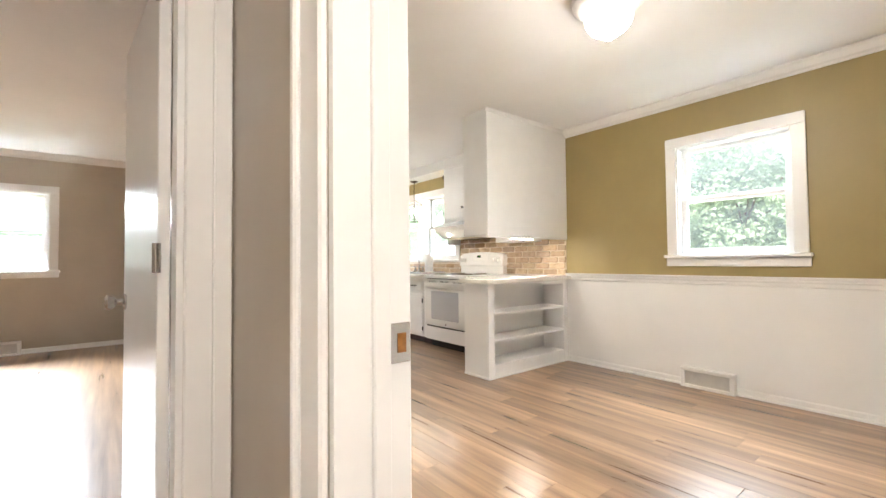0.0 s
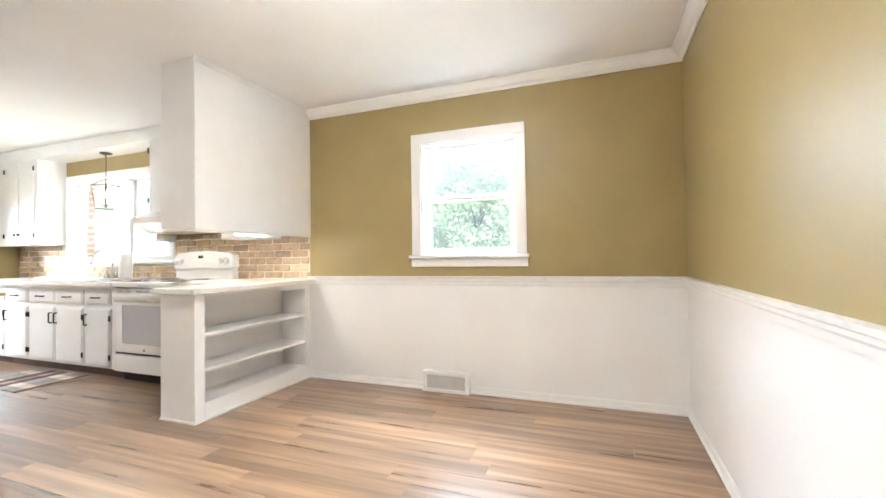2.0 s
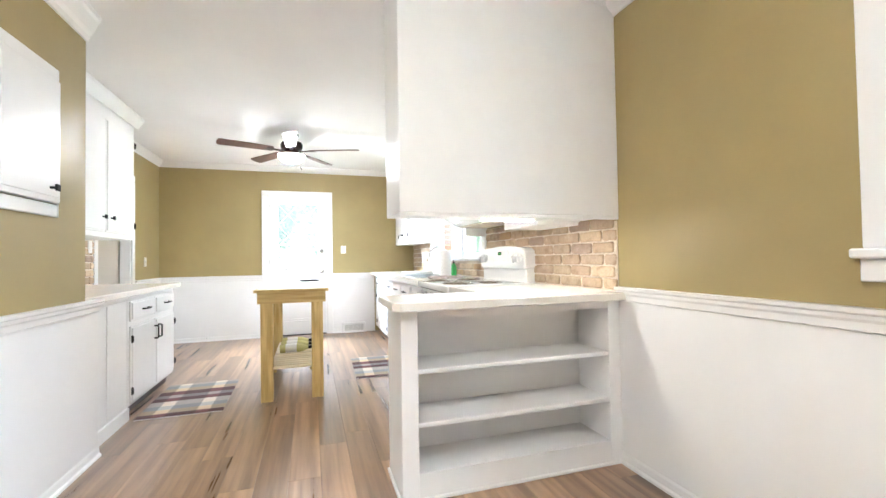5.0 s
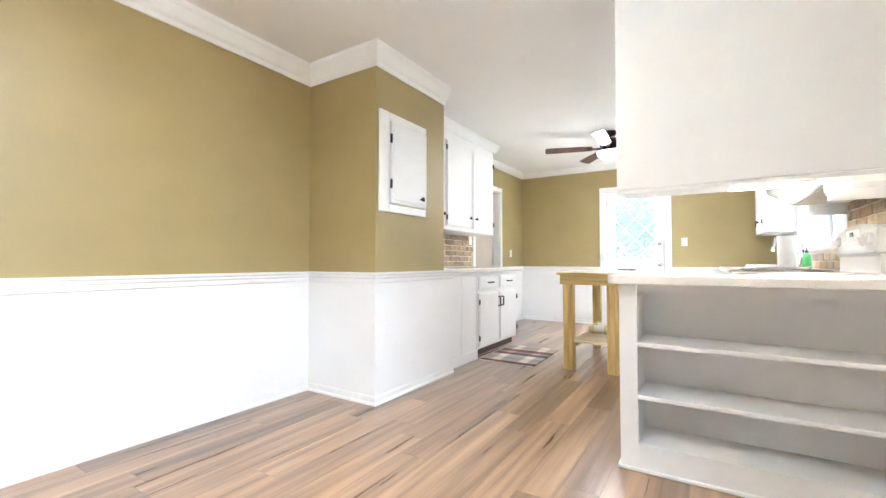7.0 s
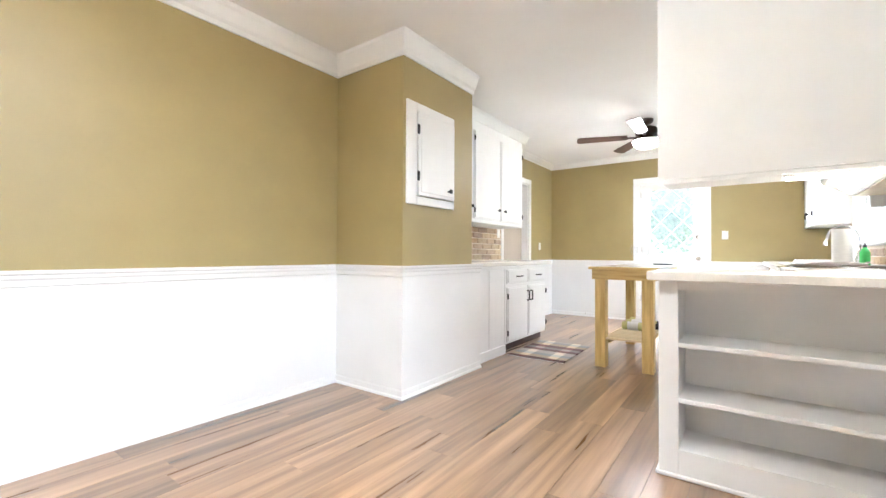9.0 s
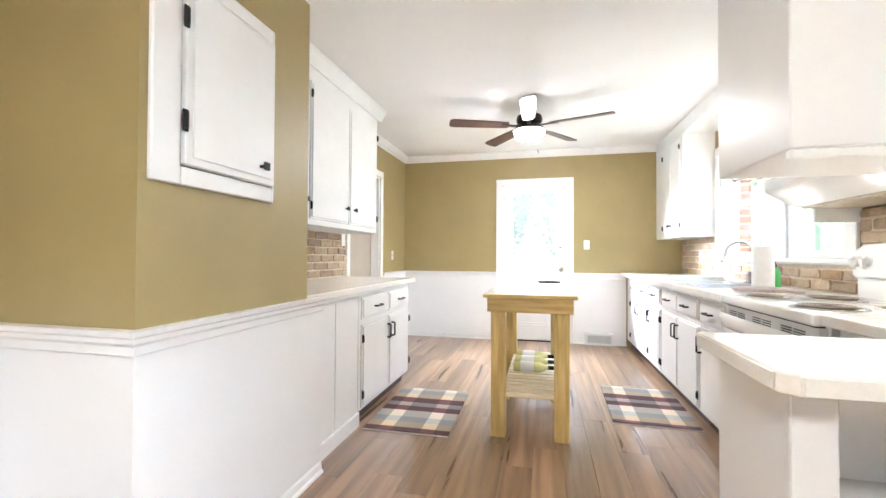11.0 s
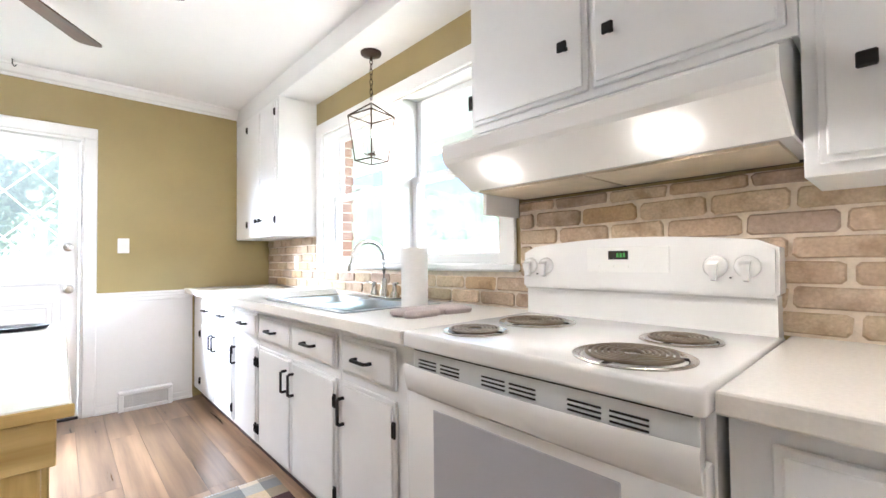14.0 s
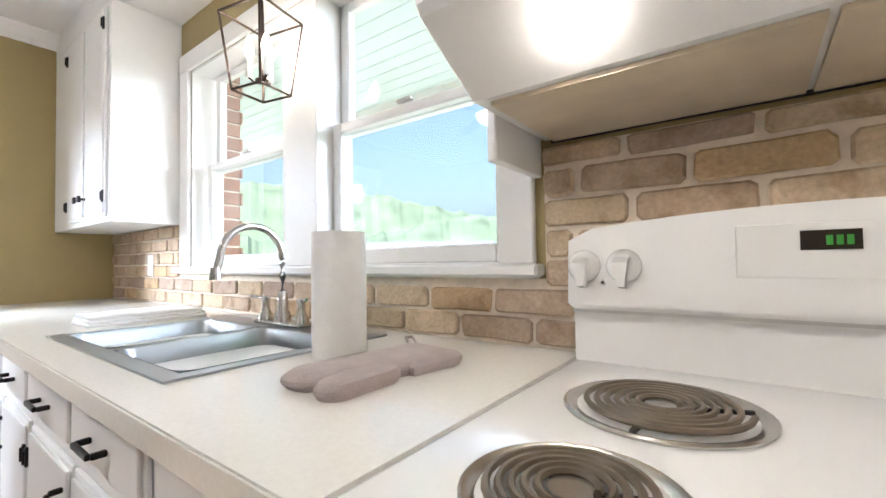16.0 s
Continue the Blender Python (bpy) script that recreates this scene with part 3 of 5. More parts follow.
def knob_set(parent, x, z, side, y, mat=CHROME):
    """A door knob on the local face at y; side -1 or 1 gives the way it sticks out."""
    bm = B()
    prof = [(0.0, 0.0), (0.033, 0.0), (0.033, 0.006), (0.014, 0.012), (0.012, 0.03), (0.02, 0.036), (0.029, 0.05), (0.029, 0.062), (0.022, 0.07), (0.0, 0.072)]
    lathe(bm, prof, 20, Matrix.Translation((x, y, z)) @ pose(0, 0, 0, 90 if side < 0 else -90))
    return part("knob", bm, mat, parent, "round brushed nickel knob", smooth=True)


# back door with diamond-leaded glass
W0, W1 = BACK_DOOR[0], BACK_DOOR[1]
door_casing("door_frame_back", at(W0, NORTH, 0, 0), W1 - W0, 2.06, 0.08, "white casing round the back door", 0.15)
door = thing("door_1", at(W0 + 0.02, NORTH + 0.03, 0), "white back door with diamond-lattice glass", "door", kind="structure")
dw = W1 - W0 - 0.04
gx0, gx1, gz0, gz1 = 0.115, dw - 0.10, 1.0, 1.95
bm = B()
box(bm, 0, gx0, 0, 0.042, 0.012, 2.035, 0.003)
box(bm, gx1, dw, 0, 0.042, 0.012, 2.035, 0.003)
box(bm, gx0, gx1, 0.0005, 0.0415, gz1, 2.035)
box(bm, gx0, gx1, 0.0005, 0.0415, 0.012, gz0)
part("leaf", bm, WHITE, door)
bm = B()
for a, b, c, d in ((gx0 - 0.02, gx0 + 0.012, gz0 - 0.02, gz1 + 0.02), (gx1 - 0.012, gx1 + 0.02, gz0 - 0.02, gz1 + 0.02)):
    box(bm, a, b, -0.012, 0.0, c, d, 0.004)
for c, d in ((gz0 - 0.02, gz0 + 0.012), (gz1 - 0.012, gz1 + 0.02)):
    box(bm, gx0 + 0.012, gx1 - 0.012, -0.0115, 0.0, c, d, 0.004)
part("glass_stop", bm, WHITE, door)
bm = B()
for a, b, c, d in ((0.14, dw - 0.13, 0.2, 0.86),):
    for s in (0, 0.03):
        box(bm, a + s, a + s + 0.014, -0.008, 0.0, c + s, d - s, 0.003)
        box(bm, b - s - 0.014, b - s, -0.008, 0.0, c + s, d - s, 0.003)
        box(bm, a + s + 0.014, b - s - 0.014, -0.0078, 0.0, c + s, c + s + 0.014, 0.003)
        box(bm, a + s + 0.014, b - s - 0.014, -0.0078, 0.0, d - s - 0.014, d - s, 0.003)
part("panel_moulding", bm, WHITE, door)
pn = part("pane", bx(gx0 - 0.005, gx1 + 0.005, 0.018, 0.022, gz0 - 0.005, gz1 + 0.005), GLASS, door, "clear door glass")
pn.visible_shadow = False
gw, gh = gx1 - gx0, gz1 - gz0
DH, SLOPE = gh / 3, (gh / 3) / (gw / 2)
for s in (1, -1):
    for k in range(-3, 7):
        # bars z = s * SLOPE * x + k * DH, clipped to the glass
        pts = [(gx0 + gw * i / 200, 0.012, gz0 + s * SLOPE * gw * i / 200 + k * DH) for i in range(201)]
        pts = [q for q in pts if gz0 <= q[2] <= gz1]
        if len(pts) > 8:
            part("lattice_bar", tube(B(), [pts[0], pts[-1]], 0.007, 6), WHITE, door)
knob_set(door, dw - 0.055, 0.945, -1, 0.0)
bm = B()
lathe(bm, [(0, 0), (0.03, 0), (0.03, 0.012), (0.02, 0.02), (0.0, 0.022)], 18, Matrix.Translation((dw - 0.058, 0, 1.25)) @ pose(0, 0, 0, 90))
box(bm, dw - 0.064, dw - 0.052, -0.04, -0.018, 1.235, 1.265, 0.003)
part("deadbolt", bm, CHROME, door, smooth=True)
for z in (0.3, 1.05, 1.85):
    part("hinge", cyl(B(), Matrix.Translation((-0.004, -0.008, z)), 0.008, 0.008, 0.09, 8), CHROME, door)
part("threshold", bx(-0.02, dw + 0.02, -0.03, 0.12, 0.0, 0.012, bevel=0.004), DARK, door, "dark metal threshold")

# doorway between hall and dining room, its frame and its open door
DW = WEST_DOOR[1] - WEST_DOOR[0]
fr = door_casing("door_frame_dining", at(WEST, WEST_DOOR[0], 0, 90), DW, 2.0, 0.06, "white casing and jamb of the dining doorway", WEST - HALL_E)
bm = B()
for a, b in ((-0.11, 0.0), (DW, DW + 0.11)):
    box(bm, a, b, WEST - HALL_E, WEST - HALL_E + 0.018, 0, 2.0, 0.005)
    box(bm, a + (0.0 if a < 0 else 0.085), a + (0.025 if a < 0 else 0.11), WEST - HALL_E + 0.018, WEST - HALL_E + 0.032, 0, 2.1, 0.005)
box(bm, -0.11, DW + 0.11, WEST - HALL_E, WEST - HALL_E + 0.0175, 2.0, 2.11, 0.005)
part("casing", bm, WHITE, fr, "white moulded hall casing")
bm = B()
box(bm, DW - 0.032, DW - 0.018, 0.045, 0.08, 0, 1.982, 0.003)
box(bm, 0.018, 0.032, 0.045, 0.08, 0, 1.982, 0.003)
part("door_stop", bm, WHITE, fr)
sp = part("strike_plate", bx(DW - 0.021, DW - 0.0165, -0.003, 0.044, 0.898, 0.972, bevel=0.0015), CHROME, fr, "nickel strike plate")
part("latch_hole", bx(DW - 0.0225, DW - 0.0205, 0.008, 0.026, 0.917, 0.953), BRASS, sp, "worn latch hole")

leaf = thing("door_2", at(WEST + 0.012, 1.035, 0, 0.4), "white panelled dining door standing open against the wall", "door", kind="structure")
bm = B()
box(bm, 0, 0.95, -0.035, 0, 0.012, 1.975, 0.003)
part("leaf", bm, WHITE, leaf)
knob_set(leaf, 0.885, 0.935, 1, 0.0)
for z in (0.25, 1.0, 1.75):
    part("hinge", cyl(B(), Matrix.Translation((-0.006, 0.006, z)), 0.008, 0.008, 0.09, 8), CHROME, leaf)

# bedroom doorway at the end of the hall, its open door
RW = ROOM_DOOR[1] - ROOM_DOOR[0]
fr = door_casing("door_frame_bedroom", at(ROOM_DOOR[0], HALL_N, 0, 0), RW, 2.03, 0.075, "white casing and jamb of the bedroom doorway", 0.12)
part("casing", bx(RW + 0.075, RW + 0.125, -0.019, 0.0, 0, 2.1, bevel=0.004), WHITE, fr)
leaf = thing("door_3", at(ROOM_DOOR[1] - 0.02, HALL_N + 0.125, 0, 95), "white bedroom door standing open with a nickel knob", "door", kind="structure")
part("leaf", bx(0, 0.74, 0.0, 0.035, 0.012, 2.0, bevel=0.003), WHITE, leaf)
knob_set(leaf, 0.68, 0.93, 1, 0.035)
for z in (0.25, 1.06, 1.9):
    bm = cyl(B(), Matrix.Translation((-0.005, 0.04, z)), 0.009, 0.009, 0.09, 10)
    box(bm, -0.03, -0.005, 0.03, 0.036, z, z + 0.09, 0.001)
    part("hinge", bm, CHROME, leaf, "nickel butt hinge", smooth=True)

# doorway out of the kitchen
fr = door_casing("door_frame_kitchen", at(KWEST, KW_DOOR[0], 0, 90), KW_DOOR[1] - KW_DOOR[0], 2.05, 0.075, "white casing of the kitchen side doorway", 0.1)

# ---- fitted cabinets ----
def pull(parent, x, z, vertical=True, size=0.1):
    """Square black bar pull on the local face y = -0.02."""
    bm = B()
    h = size / 2
    y = -0.022
    if vertical:
        box(bm, x - 0.006, x + 0.006, y - 0.034, y - 0.024, z - h, z + h, 0.002)
        for s in (-1, 1):
            box(bm, x - 0.006, x + 0.006, y - 0.026, y, z + s * h - 0.006, z + s * h + 0.006, 0.002)
    else:
        box(bm, x - h, x + h, y - 0.034, y - 0.024, z - 0.006, z + 0.006, 0.002)
        for s in (-1, 1):
            box(bm, x + s * h - 0.006, x + s * h + 0.006, y - 0.026, y, z - 0.006, z + 0.006, 0.002)
    return part("handle", bm, BLACK, parent, "square black bar pull")


def square_knob(parent, x, z):
    bm = B()
    box(bm, x - 0.006, x + 0.006, -0.042, -0.02, z - 0.006, z + 0.006, 0.001)
    box(bm, x - 0.016, x + 0.016, -0.052, -0.041, z - 0.016, z + 0.016, 0.003)
    return part("knob", bm, BLACK, parent, "square black knob")


def hinge(parent, x, z):
    bm = B()
    box(bm, x - 0.009, x + 0.009, -0.027, -0.019, z - 0.028, z + 0.028, 0.002)
    cyl(bm, Matrix.Translation((x, -0.028, z - 0.02)), 0.005, 0.005, 0.04, 8)
    return part("hinge", bm, BLACK, parent, "black butterfly hinge")


def front_panel(name, parent, x0, x1, z0, z1):
    """A slab front with a routed step along its edge."""
    bm = B()
    box(bm, x0, x1, -0.012, -0.001, z0, z1, 0.003)
    box(bm, x0 + 0.014, x1 - 0.014, -0.021, -0.011, z0 + 0.014, z1 - 0.014, 0.004, 2)
    return part(name, bm, CABINET, parent)


def door_front(parent, x0, x1, z0, z1, hinge_left, grip, lift, inset=0.035):
    d = front_panel("door", parent, x0, x1, z0, z1)
    hx = x0 - 0.004 if hinge_left else x1 + 0.004
    for z in (z0 + 0.09, z1 - 0.09):
        hinge(d, hx, z)
    gx = x1 - inset if hinge_left else x0 + inset
    if grip == "pull":
        pull(d, gx, z1 - lift)
    elif grip == "knob":
        square_knob(d, gx, z0 + lift)
    return d


def drawer_front(parent, x0, x1, z0, z1):
    d = front_panel("drawer", parent, x0, x1, z0, z1)
    pull(d, (x0 + x1) / 2, (z0 + z1) / 2, False)
    return d


def carcass(parent, w, depth, z0, z1, toe=0.0):
    bm = B()
    box(bm, 0, w, 0, depth, z0, z1, 0.002)
    part("body", bm, CABINET, parent)
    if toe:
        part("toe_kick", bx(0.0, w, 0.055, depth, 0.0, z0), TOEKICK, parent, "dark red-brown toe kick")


BX = 3.215          # front of the base cabinets
BASES = "base cabinets along the sink wall"


def base_unit(y1, w, doors, drawers, label, front=BX):
    c = thing("base_cabinet", at(front, y1, 0, -90), label, "cabinet", BASES)
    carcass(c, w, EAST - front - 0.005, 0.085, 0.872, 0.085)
    for a, b in drawers:
        drawer_front(c, a, b, 0.69, 0.835)
    for a, b, left in doors:
        door_front(c, a, b, 0.105, 0.655, left, "pull", 0.11)
    return c


base_unit(8.80, 1.145, [(0.30, 0.70, True), (0.71, 1.125, False)], [(0.30, 0.70), (0.71, 1.125)], "white painted base cabinet with two drawers and two doors")
base_unit(7.65, 0.44, [(0.02, 0.42, False)], [(0.02, 0.42)], "narrow white painted base cabinet with drawer and door")
base_unit(7.205, 0.925, [(0.02, 0.455, True), (0.47, 0.905, False)], [(0.02, 0.455), (0.47, 0.905)], "white painted sink base cabinet with two doors")
base_unit(6.275, 0.475, [(0.02, 0.385, False)], [(0.02, 0.385)], "white painted base cabinet beside the stove")

# the corner base between stove and peninsula
c = thing("base_cabinet", at(BX, 4.938, 0, -90), "white painted corner base cabinet beside the stove", "cabinet", BASES)
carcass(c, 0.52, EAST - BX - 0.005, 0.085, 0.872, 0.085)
front_panel("door", c, 0.06, 0.46, 0.105, 0.655)
front_panel("drawer", c, 0.06, 0.46, 0.69, 0.835)


def slab(name, pts, z0, z1, mat, label, hole=None):
    """A worktop from a plan outline, with an optional rectangular hole (x0, x1, y0, y1)."""
    bm = B()
    if hole:
        x0, x1, y0, y1 = hole
        X = [min(p[0] for p in pts), x0, x1, max(p[0] for p in pts)]
        Y = [min(p[1] for p in pts), y0, y1, max(p[1] for p in pts)]
        for i in range(3):
            for j in range(3):
                if (i, j) != (1, 1):
                    box(bm, X[i], X[i + 1], Y[j], Y[j + 1], z0, z1)
        bmesh.ops.remove_doubles(bm, verts=bm.verts[:], dist=1e-5)
    else:
        extrude(bm, pts, "z", z0, z1)
        es = [e for e in bm.edges if abs(e.verts[0].co.z - e.verts[1].co.z) < 1e-6]
        bmesh.ops.bevel(bm, geom=es, offset=0.005, segments=2, affect='EDGES', profile=0.5)
    return solid(name, bm, mat, label, "worktop")


CT = 0.915
wt = slab("worktop", [(3.14, 5.767), (EAST - 0.002, 5.767), (EAST - 0.002, 8.805), (3.14, 8.805)], 0.874, CT, COUNTER, "cream laminate worktop running along the sink wall", hole=(3.25, 3.74, 6.31, 7.10))
part("edge_band", bx(3.136, 3.1395, 5.768, 8.804, 0.875, CT - 0.002, bevel=0.001), COUNTER, wt, "cream laminate edge band")
wt = slab("worktop", [(2.625, 4.015), (EAST - 0.002, 4.015), (EAST - 0.002, 4.942), (3.16, 4.942), (3.16, 4.44), (2.60, 4.44), (2.60, 4.04)], 0.874, CT, COUNTER, "cream laminate worktop over the open peninsula shelves")
part("edge_band", bx(2.63, EAST - 0.003, 4.0115, 4.0148, 0.877, CT - 0.005, bevel=0.001), COUNTER, wt, "cream laminate edge band")
part("edge_band", bx(2.5965, 2.5998, 4.045, 4.438, 0.877, CT - 0.005, bevel=0.001), COUNTER, wt)

# peninsula shelf unit, open to the dining room
p = thing("peninsula_shelves", at(2.64, 4.08, 0, 0), "white painted peninsula bookcase with three open shelves", "shelf unit")
PW = EAST - 2.64 - 0.005
bm = B()
box(bm, 0, 0.08, 0, 0.02, 0.0, 0.872, 0.003)
part("stile", bm, WHITE, p)
part("stile", bx(PW - 0.075, PW, 0, 0.02, 0.0, 0.872, bevel=0.003), WHITE, p)
part("top_rail", bx(0.08, PW - 0.075, 0.001, 0.02, 0.83, 0.872), WHITE, p)
part("skirt", bx(0.08, PW - 0.075, 0.001, 0.02, 0.0, 0.125), WHITE, p)
part("side_panel", bx(0.001, 0.022, 0.02, 0.33, 0.0, 0.872), WHITE, p)
part("back_panel", bx(0.022, PW, 0.27, 0.29, 0.0, 0.872), WHITE, p, "off-white back panel")
part("inner_side", bx(0.06, 0.078, 0.02, 0.27, 0.0, 0.872), WHITE, p)
part("inner_side", bx(PW - 0.073, PW - 0.055, 0.02, 0.27, 0.0, 0.872), WHITE, p)
for z in (0.125, 0.352, 0.598):
    part("shelf", bx(0.078, PW - 0.073, 0.004 if z > 0.2 else 0.02, 0.27, z - 0.022, z, bevel=0.003), WHITE, p)
bm = B()
box(bm, -0.012, 0.0, -0.012, 0.33, 0, 0.018, 0.004)
box(bm, 0.0, PW, -0.012, 0.0, 0, 0.018, 0.004)
part("shoe_moulding", bm, WHITE, p)
part("end_door", bx(0.022, 0.52, 0.29, 0.325, 0.085, 0.872, bevel=0.003), CABINET, p)

# upper cabinet over the peninsula, and the bulkhead over the sink wall
UB = 2.36
u = thing("peninsula_upper_cabinet", at(2.64, 4.07, 0, 0), "white upper cabinet over the peninsula, back to the dining room", "cabinet")
part("body", bx(0, EAST - 2.64 - 0.003, 0, 0.335, 1.325, CEIL - 0.002, bevel=0.003), CABINET, u)
part("light_rail", bx(0.0, EAST - 2.64 - 0.003, 0.0, 0.02, 1.305, 1.324, bevel=0.003), CABINET, u)
bm = B()
extrude(bm, [(-0.018, CEIL - 0.003), (0.0, CEIL - 0.003), (0.0, CEIL - 0.035), (-0.006, CEIL - 0.03)], "x", -0.018, EAST - 2.64 - 0.003)
part("top_trim", bm, CABINET, u)
w2 = (3.53 - 2.64) / 2
for i in range(2):
    bm = B()
    box(bm, 0.02 + i * w2, w2 - 0.005 + i * w2, 0.336, 0.353, 1.345, 2.34, 0.004)
    d = part("door", bm, CABINET, u)
    bm = B()
    x = (w2 - 0.05) if i == 0 else (w2 + 0.06)
    box(bm, x - 0.015, x + 0.015, 0.353, 0.38, 1.42, 1.45, 0.004)
    part("knob", bm, BLACK, d, "square black knob")
lamp = thing("under_cabinet_lamp", at(3.24, 4.19, 1.3005, 0), "slim lit strip lamp under the upper cabinet", "lamp")
part("housing", bx(-0.15, 0.15, -0.03, 0.03, 0.006, 0.024, bevel=0.003), PLASTIC, lamp)
part("diffuser", bx(-0.14, 0.14, -0.024, 0.024, 0.0, 0.006), STRIP, lamp, "glowing diffuser")

bm = B()
box(bm, 3.55, EAST - 0.001, 4.41, NORTH - 0.001, UB, CEIL - 0.001, 0.002)
solid("bulkhead", bm, CABINET, "white painted bulkhead above the kitchen cabinets", "bulkhead", "structure")

FX = 3.55
UPS = "upper cabinets along the sink wall"


def upper_unit(y1, w, z0, doors, label, lift=0.07, inset=0.035):
    c = thing("upper_cabinet", at(FX, y1, 0, -90), label, "cabinet", UPS)
    carcass(c, w, EAST - FX - 0.003, z0, UB - 0.002)
    for a, b, left in doors:
        door_front(c, a, b, z0 + 0.025, UB - 0.03, left, "knob", lift, inset)
    return c


upper_unit(8.805, 1.0, 1.325, [(0.36, 0.66, True), (0.67, 0.97, False)], "white painted upper cabinet with two doors beside the window", 0.1)
upper_unit(5.85, 0.98, 1.615, [(0.02, 0.493, True), (0.507, 0.96, False)], "white painted upper cabinet over the range hood", 0.145, 0.066)
upper_unit(4.868, 0.455, 1.30, [(0.025, 0.43, False)], "white painted upper cabinet beside the range hood", 0.185, 0.077)
bm = B()
box(bm, 3.63, EAST - 0.002, 5.852, 5.872, 1.31, 1.60, 0.003)
solid("filler_board", bm, CABINET, "white filler board between window and hood", "trim", "structure")

# range hood
h = thing("range_hood", at(FX, 5.845, 0, -90), "white enamel range hood with two lit bulbs", "range hood")
HW = 0.965
bm = B()
extrude(bm, [(0.29, 1.613), (0.0, 1.613), (-0.16, 1.545), (-0.17, 1.535), (-0.165, 1.49), (-0.155, 1.475), (-0.015, 1.392), (0.29, 1.392)], "x", 0, HW)
bmesh.ops.bevel(bm, geom=[e for e in bm.edges if abs(e.verts[0].co.x - e.verts[1].co.x) < 1e-6], offset=0.004, segments=1, affect='EDGES')
part("shell", bm, ENAMEL, h)
for a, b in ((0.03, 0.46), (0.47, HW - 0.03)):
    part("filter_panel", bx(a, b, 0.0, 0.28, 1.384, 1.3915), FILTER, h, "greasy beige filter panel")
part("back_lip", bx(0.02, HW - 0.02, 0.287, 0.294, 1.384, 1.3915), DARK, h)
for x in (0.205, 0.73):
    bm = B()
    lathe(bm, [(0.0, 0.017), (0.008, 0.015), (0.014, 0.009), (0.016, 0.0), (0.016, -0.004)], 20, Matrix.Translation((x, -0.085, 1.4335)) @ pose(0, 0, 0, 180 - 30.7))
    part("bulb", bm, HOODBULB, h, "lit hood bulb", smooth=True)

# ---- stove ----
s = thing("stove", at(3.165, 5.762, 0, -90), "white enamel electric coil stove with grey oven window", "stove")
SW, SD = 0.815, 0.675
part("body", bx(0.004, SW - 0.004, 0.03, SD, 0.09, 0.87, bevel=0.003), ENAMEL, s)
part("plinth", bx(0.03, SW - 0.03, 0.07, SD, 0.0, 0.09), DARK, s, "dark recessed plinth")
bm = B()
box(bm, 0, SW, -0.028, SD - 0.02, 0.868, 0.918, 0.012, 3)
part("cooktop", bm, ENAMEL, s, smooth=True)
part("vent_strip", bx(0.02, SW - 0.02, 0.004, 0.03, 0.785, 0.86), ENAMEL, s)
for x in (0.0815, 0.177, 0.3345, 0.424, 0.581, 0.6735):
    for k in range(3):
        part("vent_slot", bx(x - 0.0375, x + 0.0375, 0.001, 0.008, 0.8102 + 0.0105 * k, 0.8142 + 0.0105 * k), DARK, s, "dark vent slot")
# Near-black strip painted in for the shade under the cooktop's overhang.
part("top_shadow_gap", bx(0.03, SW - 0.03, -0.004, 0.028, 0.8605, 0.8675), DARK, s)
od = part("oven_door", bx(0.006, SW - 0.006, -0.016, 0.028, 0.275, 0.785, bevel=0.008, seg=2), ENAMEL, s, smooth=True)
part("oven_window", bx(0.13, SW - 0.15, -0.019, -0.014, 0.36, 0.71, bevel=0.002), OVENGLASS, od, "grey reflective oven window")
bm = B()
rings = []
for i in range(17):
    u = i / 16
    bow = 0.022 * (1 - (2 * u - 1) ** 2)
    rings.append([bm.verts.new((0.012 + (SW - 0.024) * u, y - (bow if y < -0.015 else 0), z)) for y, z in ((-0.002, 0.79), (-0.014, 0.806), (-0.019, 0.820), (-0.026, 0.822), (-0.032, 0.812), (-0.03, 0.785), (-0.022, 0.755), (-0.014, 0.735), (-0.002, 0.73))])
for p1, q1 in zip(rings, rings[1:]):
    for i in range(9):
        bm.faces.new((p1[i], p1[(i + 1) % 9], q1[(i + 1) % 9], q1[i]))
bm.faces.new(rings[0])
bm.faces.new(list(reversed(rings[-1])))
part("door_grip", bm, ENAMEL, od, "full-width bowed grip", smooth=True)
bm = B()
lathe(bm, [(0, 0), (0.012, 0), (0.012, 0.002), (0, 0.002)], 16, Matrix.Translation((SW * 0.52, -0.016, 0.31)) @ pose(0, 0, 0, 90))
part("badge", bm, CHROME, od, "small round badge")
part("drawer_gap", bx(0.008, SW - 0.008, 0.004, 0.03, 0.258, 0.274), DARK, s)
part("storage_drawer", bx(0.006, SW - 0.006, -0.012, 0.03, 0.095, 0.257, bevel=0.006), ENAMEL, s)
# backguard with an arched top
bm = B()
prof = [(0.0, 1.032), (0.012, 1.022), (SW - 0.012, 1.022), (SW, 1.032)]
n = 18
for i in range(n + 1):
    x = SW - SW * i / n
    t = (x / SW - 0.5) * 2
    prof.append((x, 1.172 + 0.028 * (1 - t * t) - (0.016 if abs(t) > 0.99 else 0)))
va = [bm.verts.new((x, 0.575 - (z - 1.0) * -0.08, z)) for x, z in prof]
vb = [bm.verts.new((x, SD, z)) for x, z in prof]
bm.faces.new(va)
bm.faces.new(list(reversed(vb)))
for i in range(len(prof)):
    bm.faces.new((va[i], vb[i], vb[(i + 1) % len(prof)], va[(i + 1) % len(prof)]))
bmesh.ops.recalc_face_normals(bm, faces=bm.faces[:])
bmesh.ops.bevel(bm, geom=[e for e in bm.edges if abs(e.verts[0].co.y - e.verts[1].co.y) < 0.02 and max(e.verts[0].co.y, e.verts[1].co.y) < 0.62], offset=0.008, segments=2, affect='EDGES')
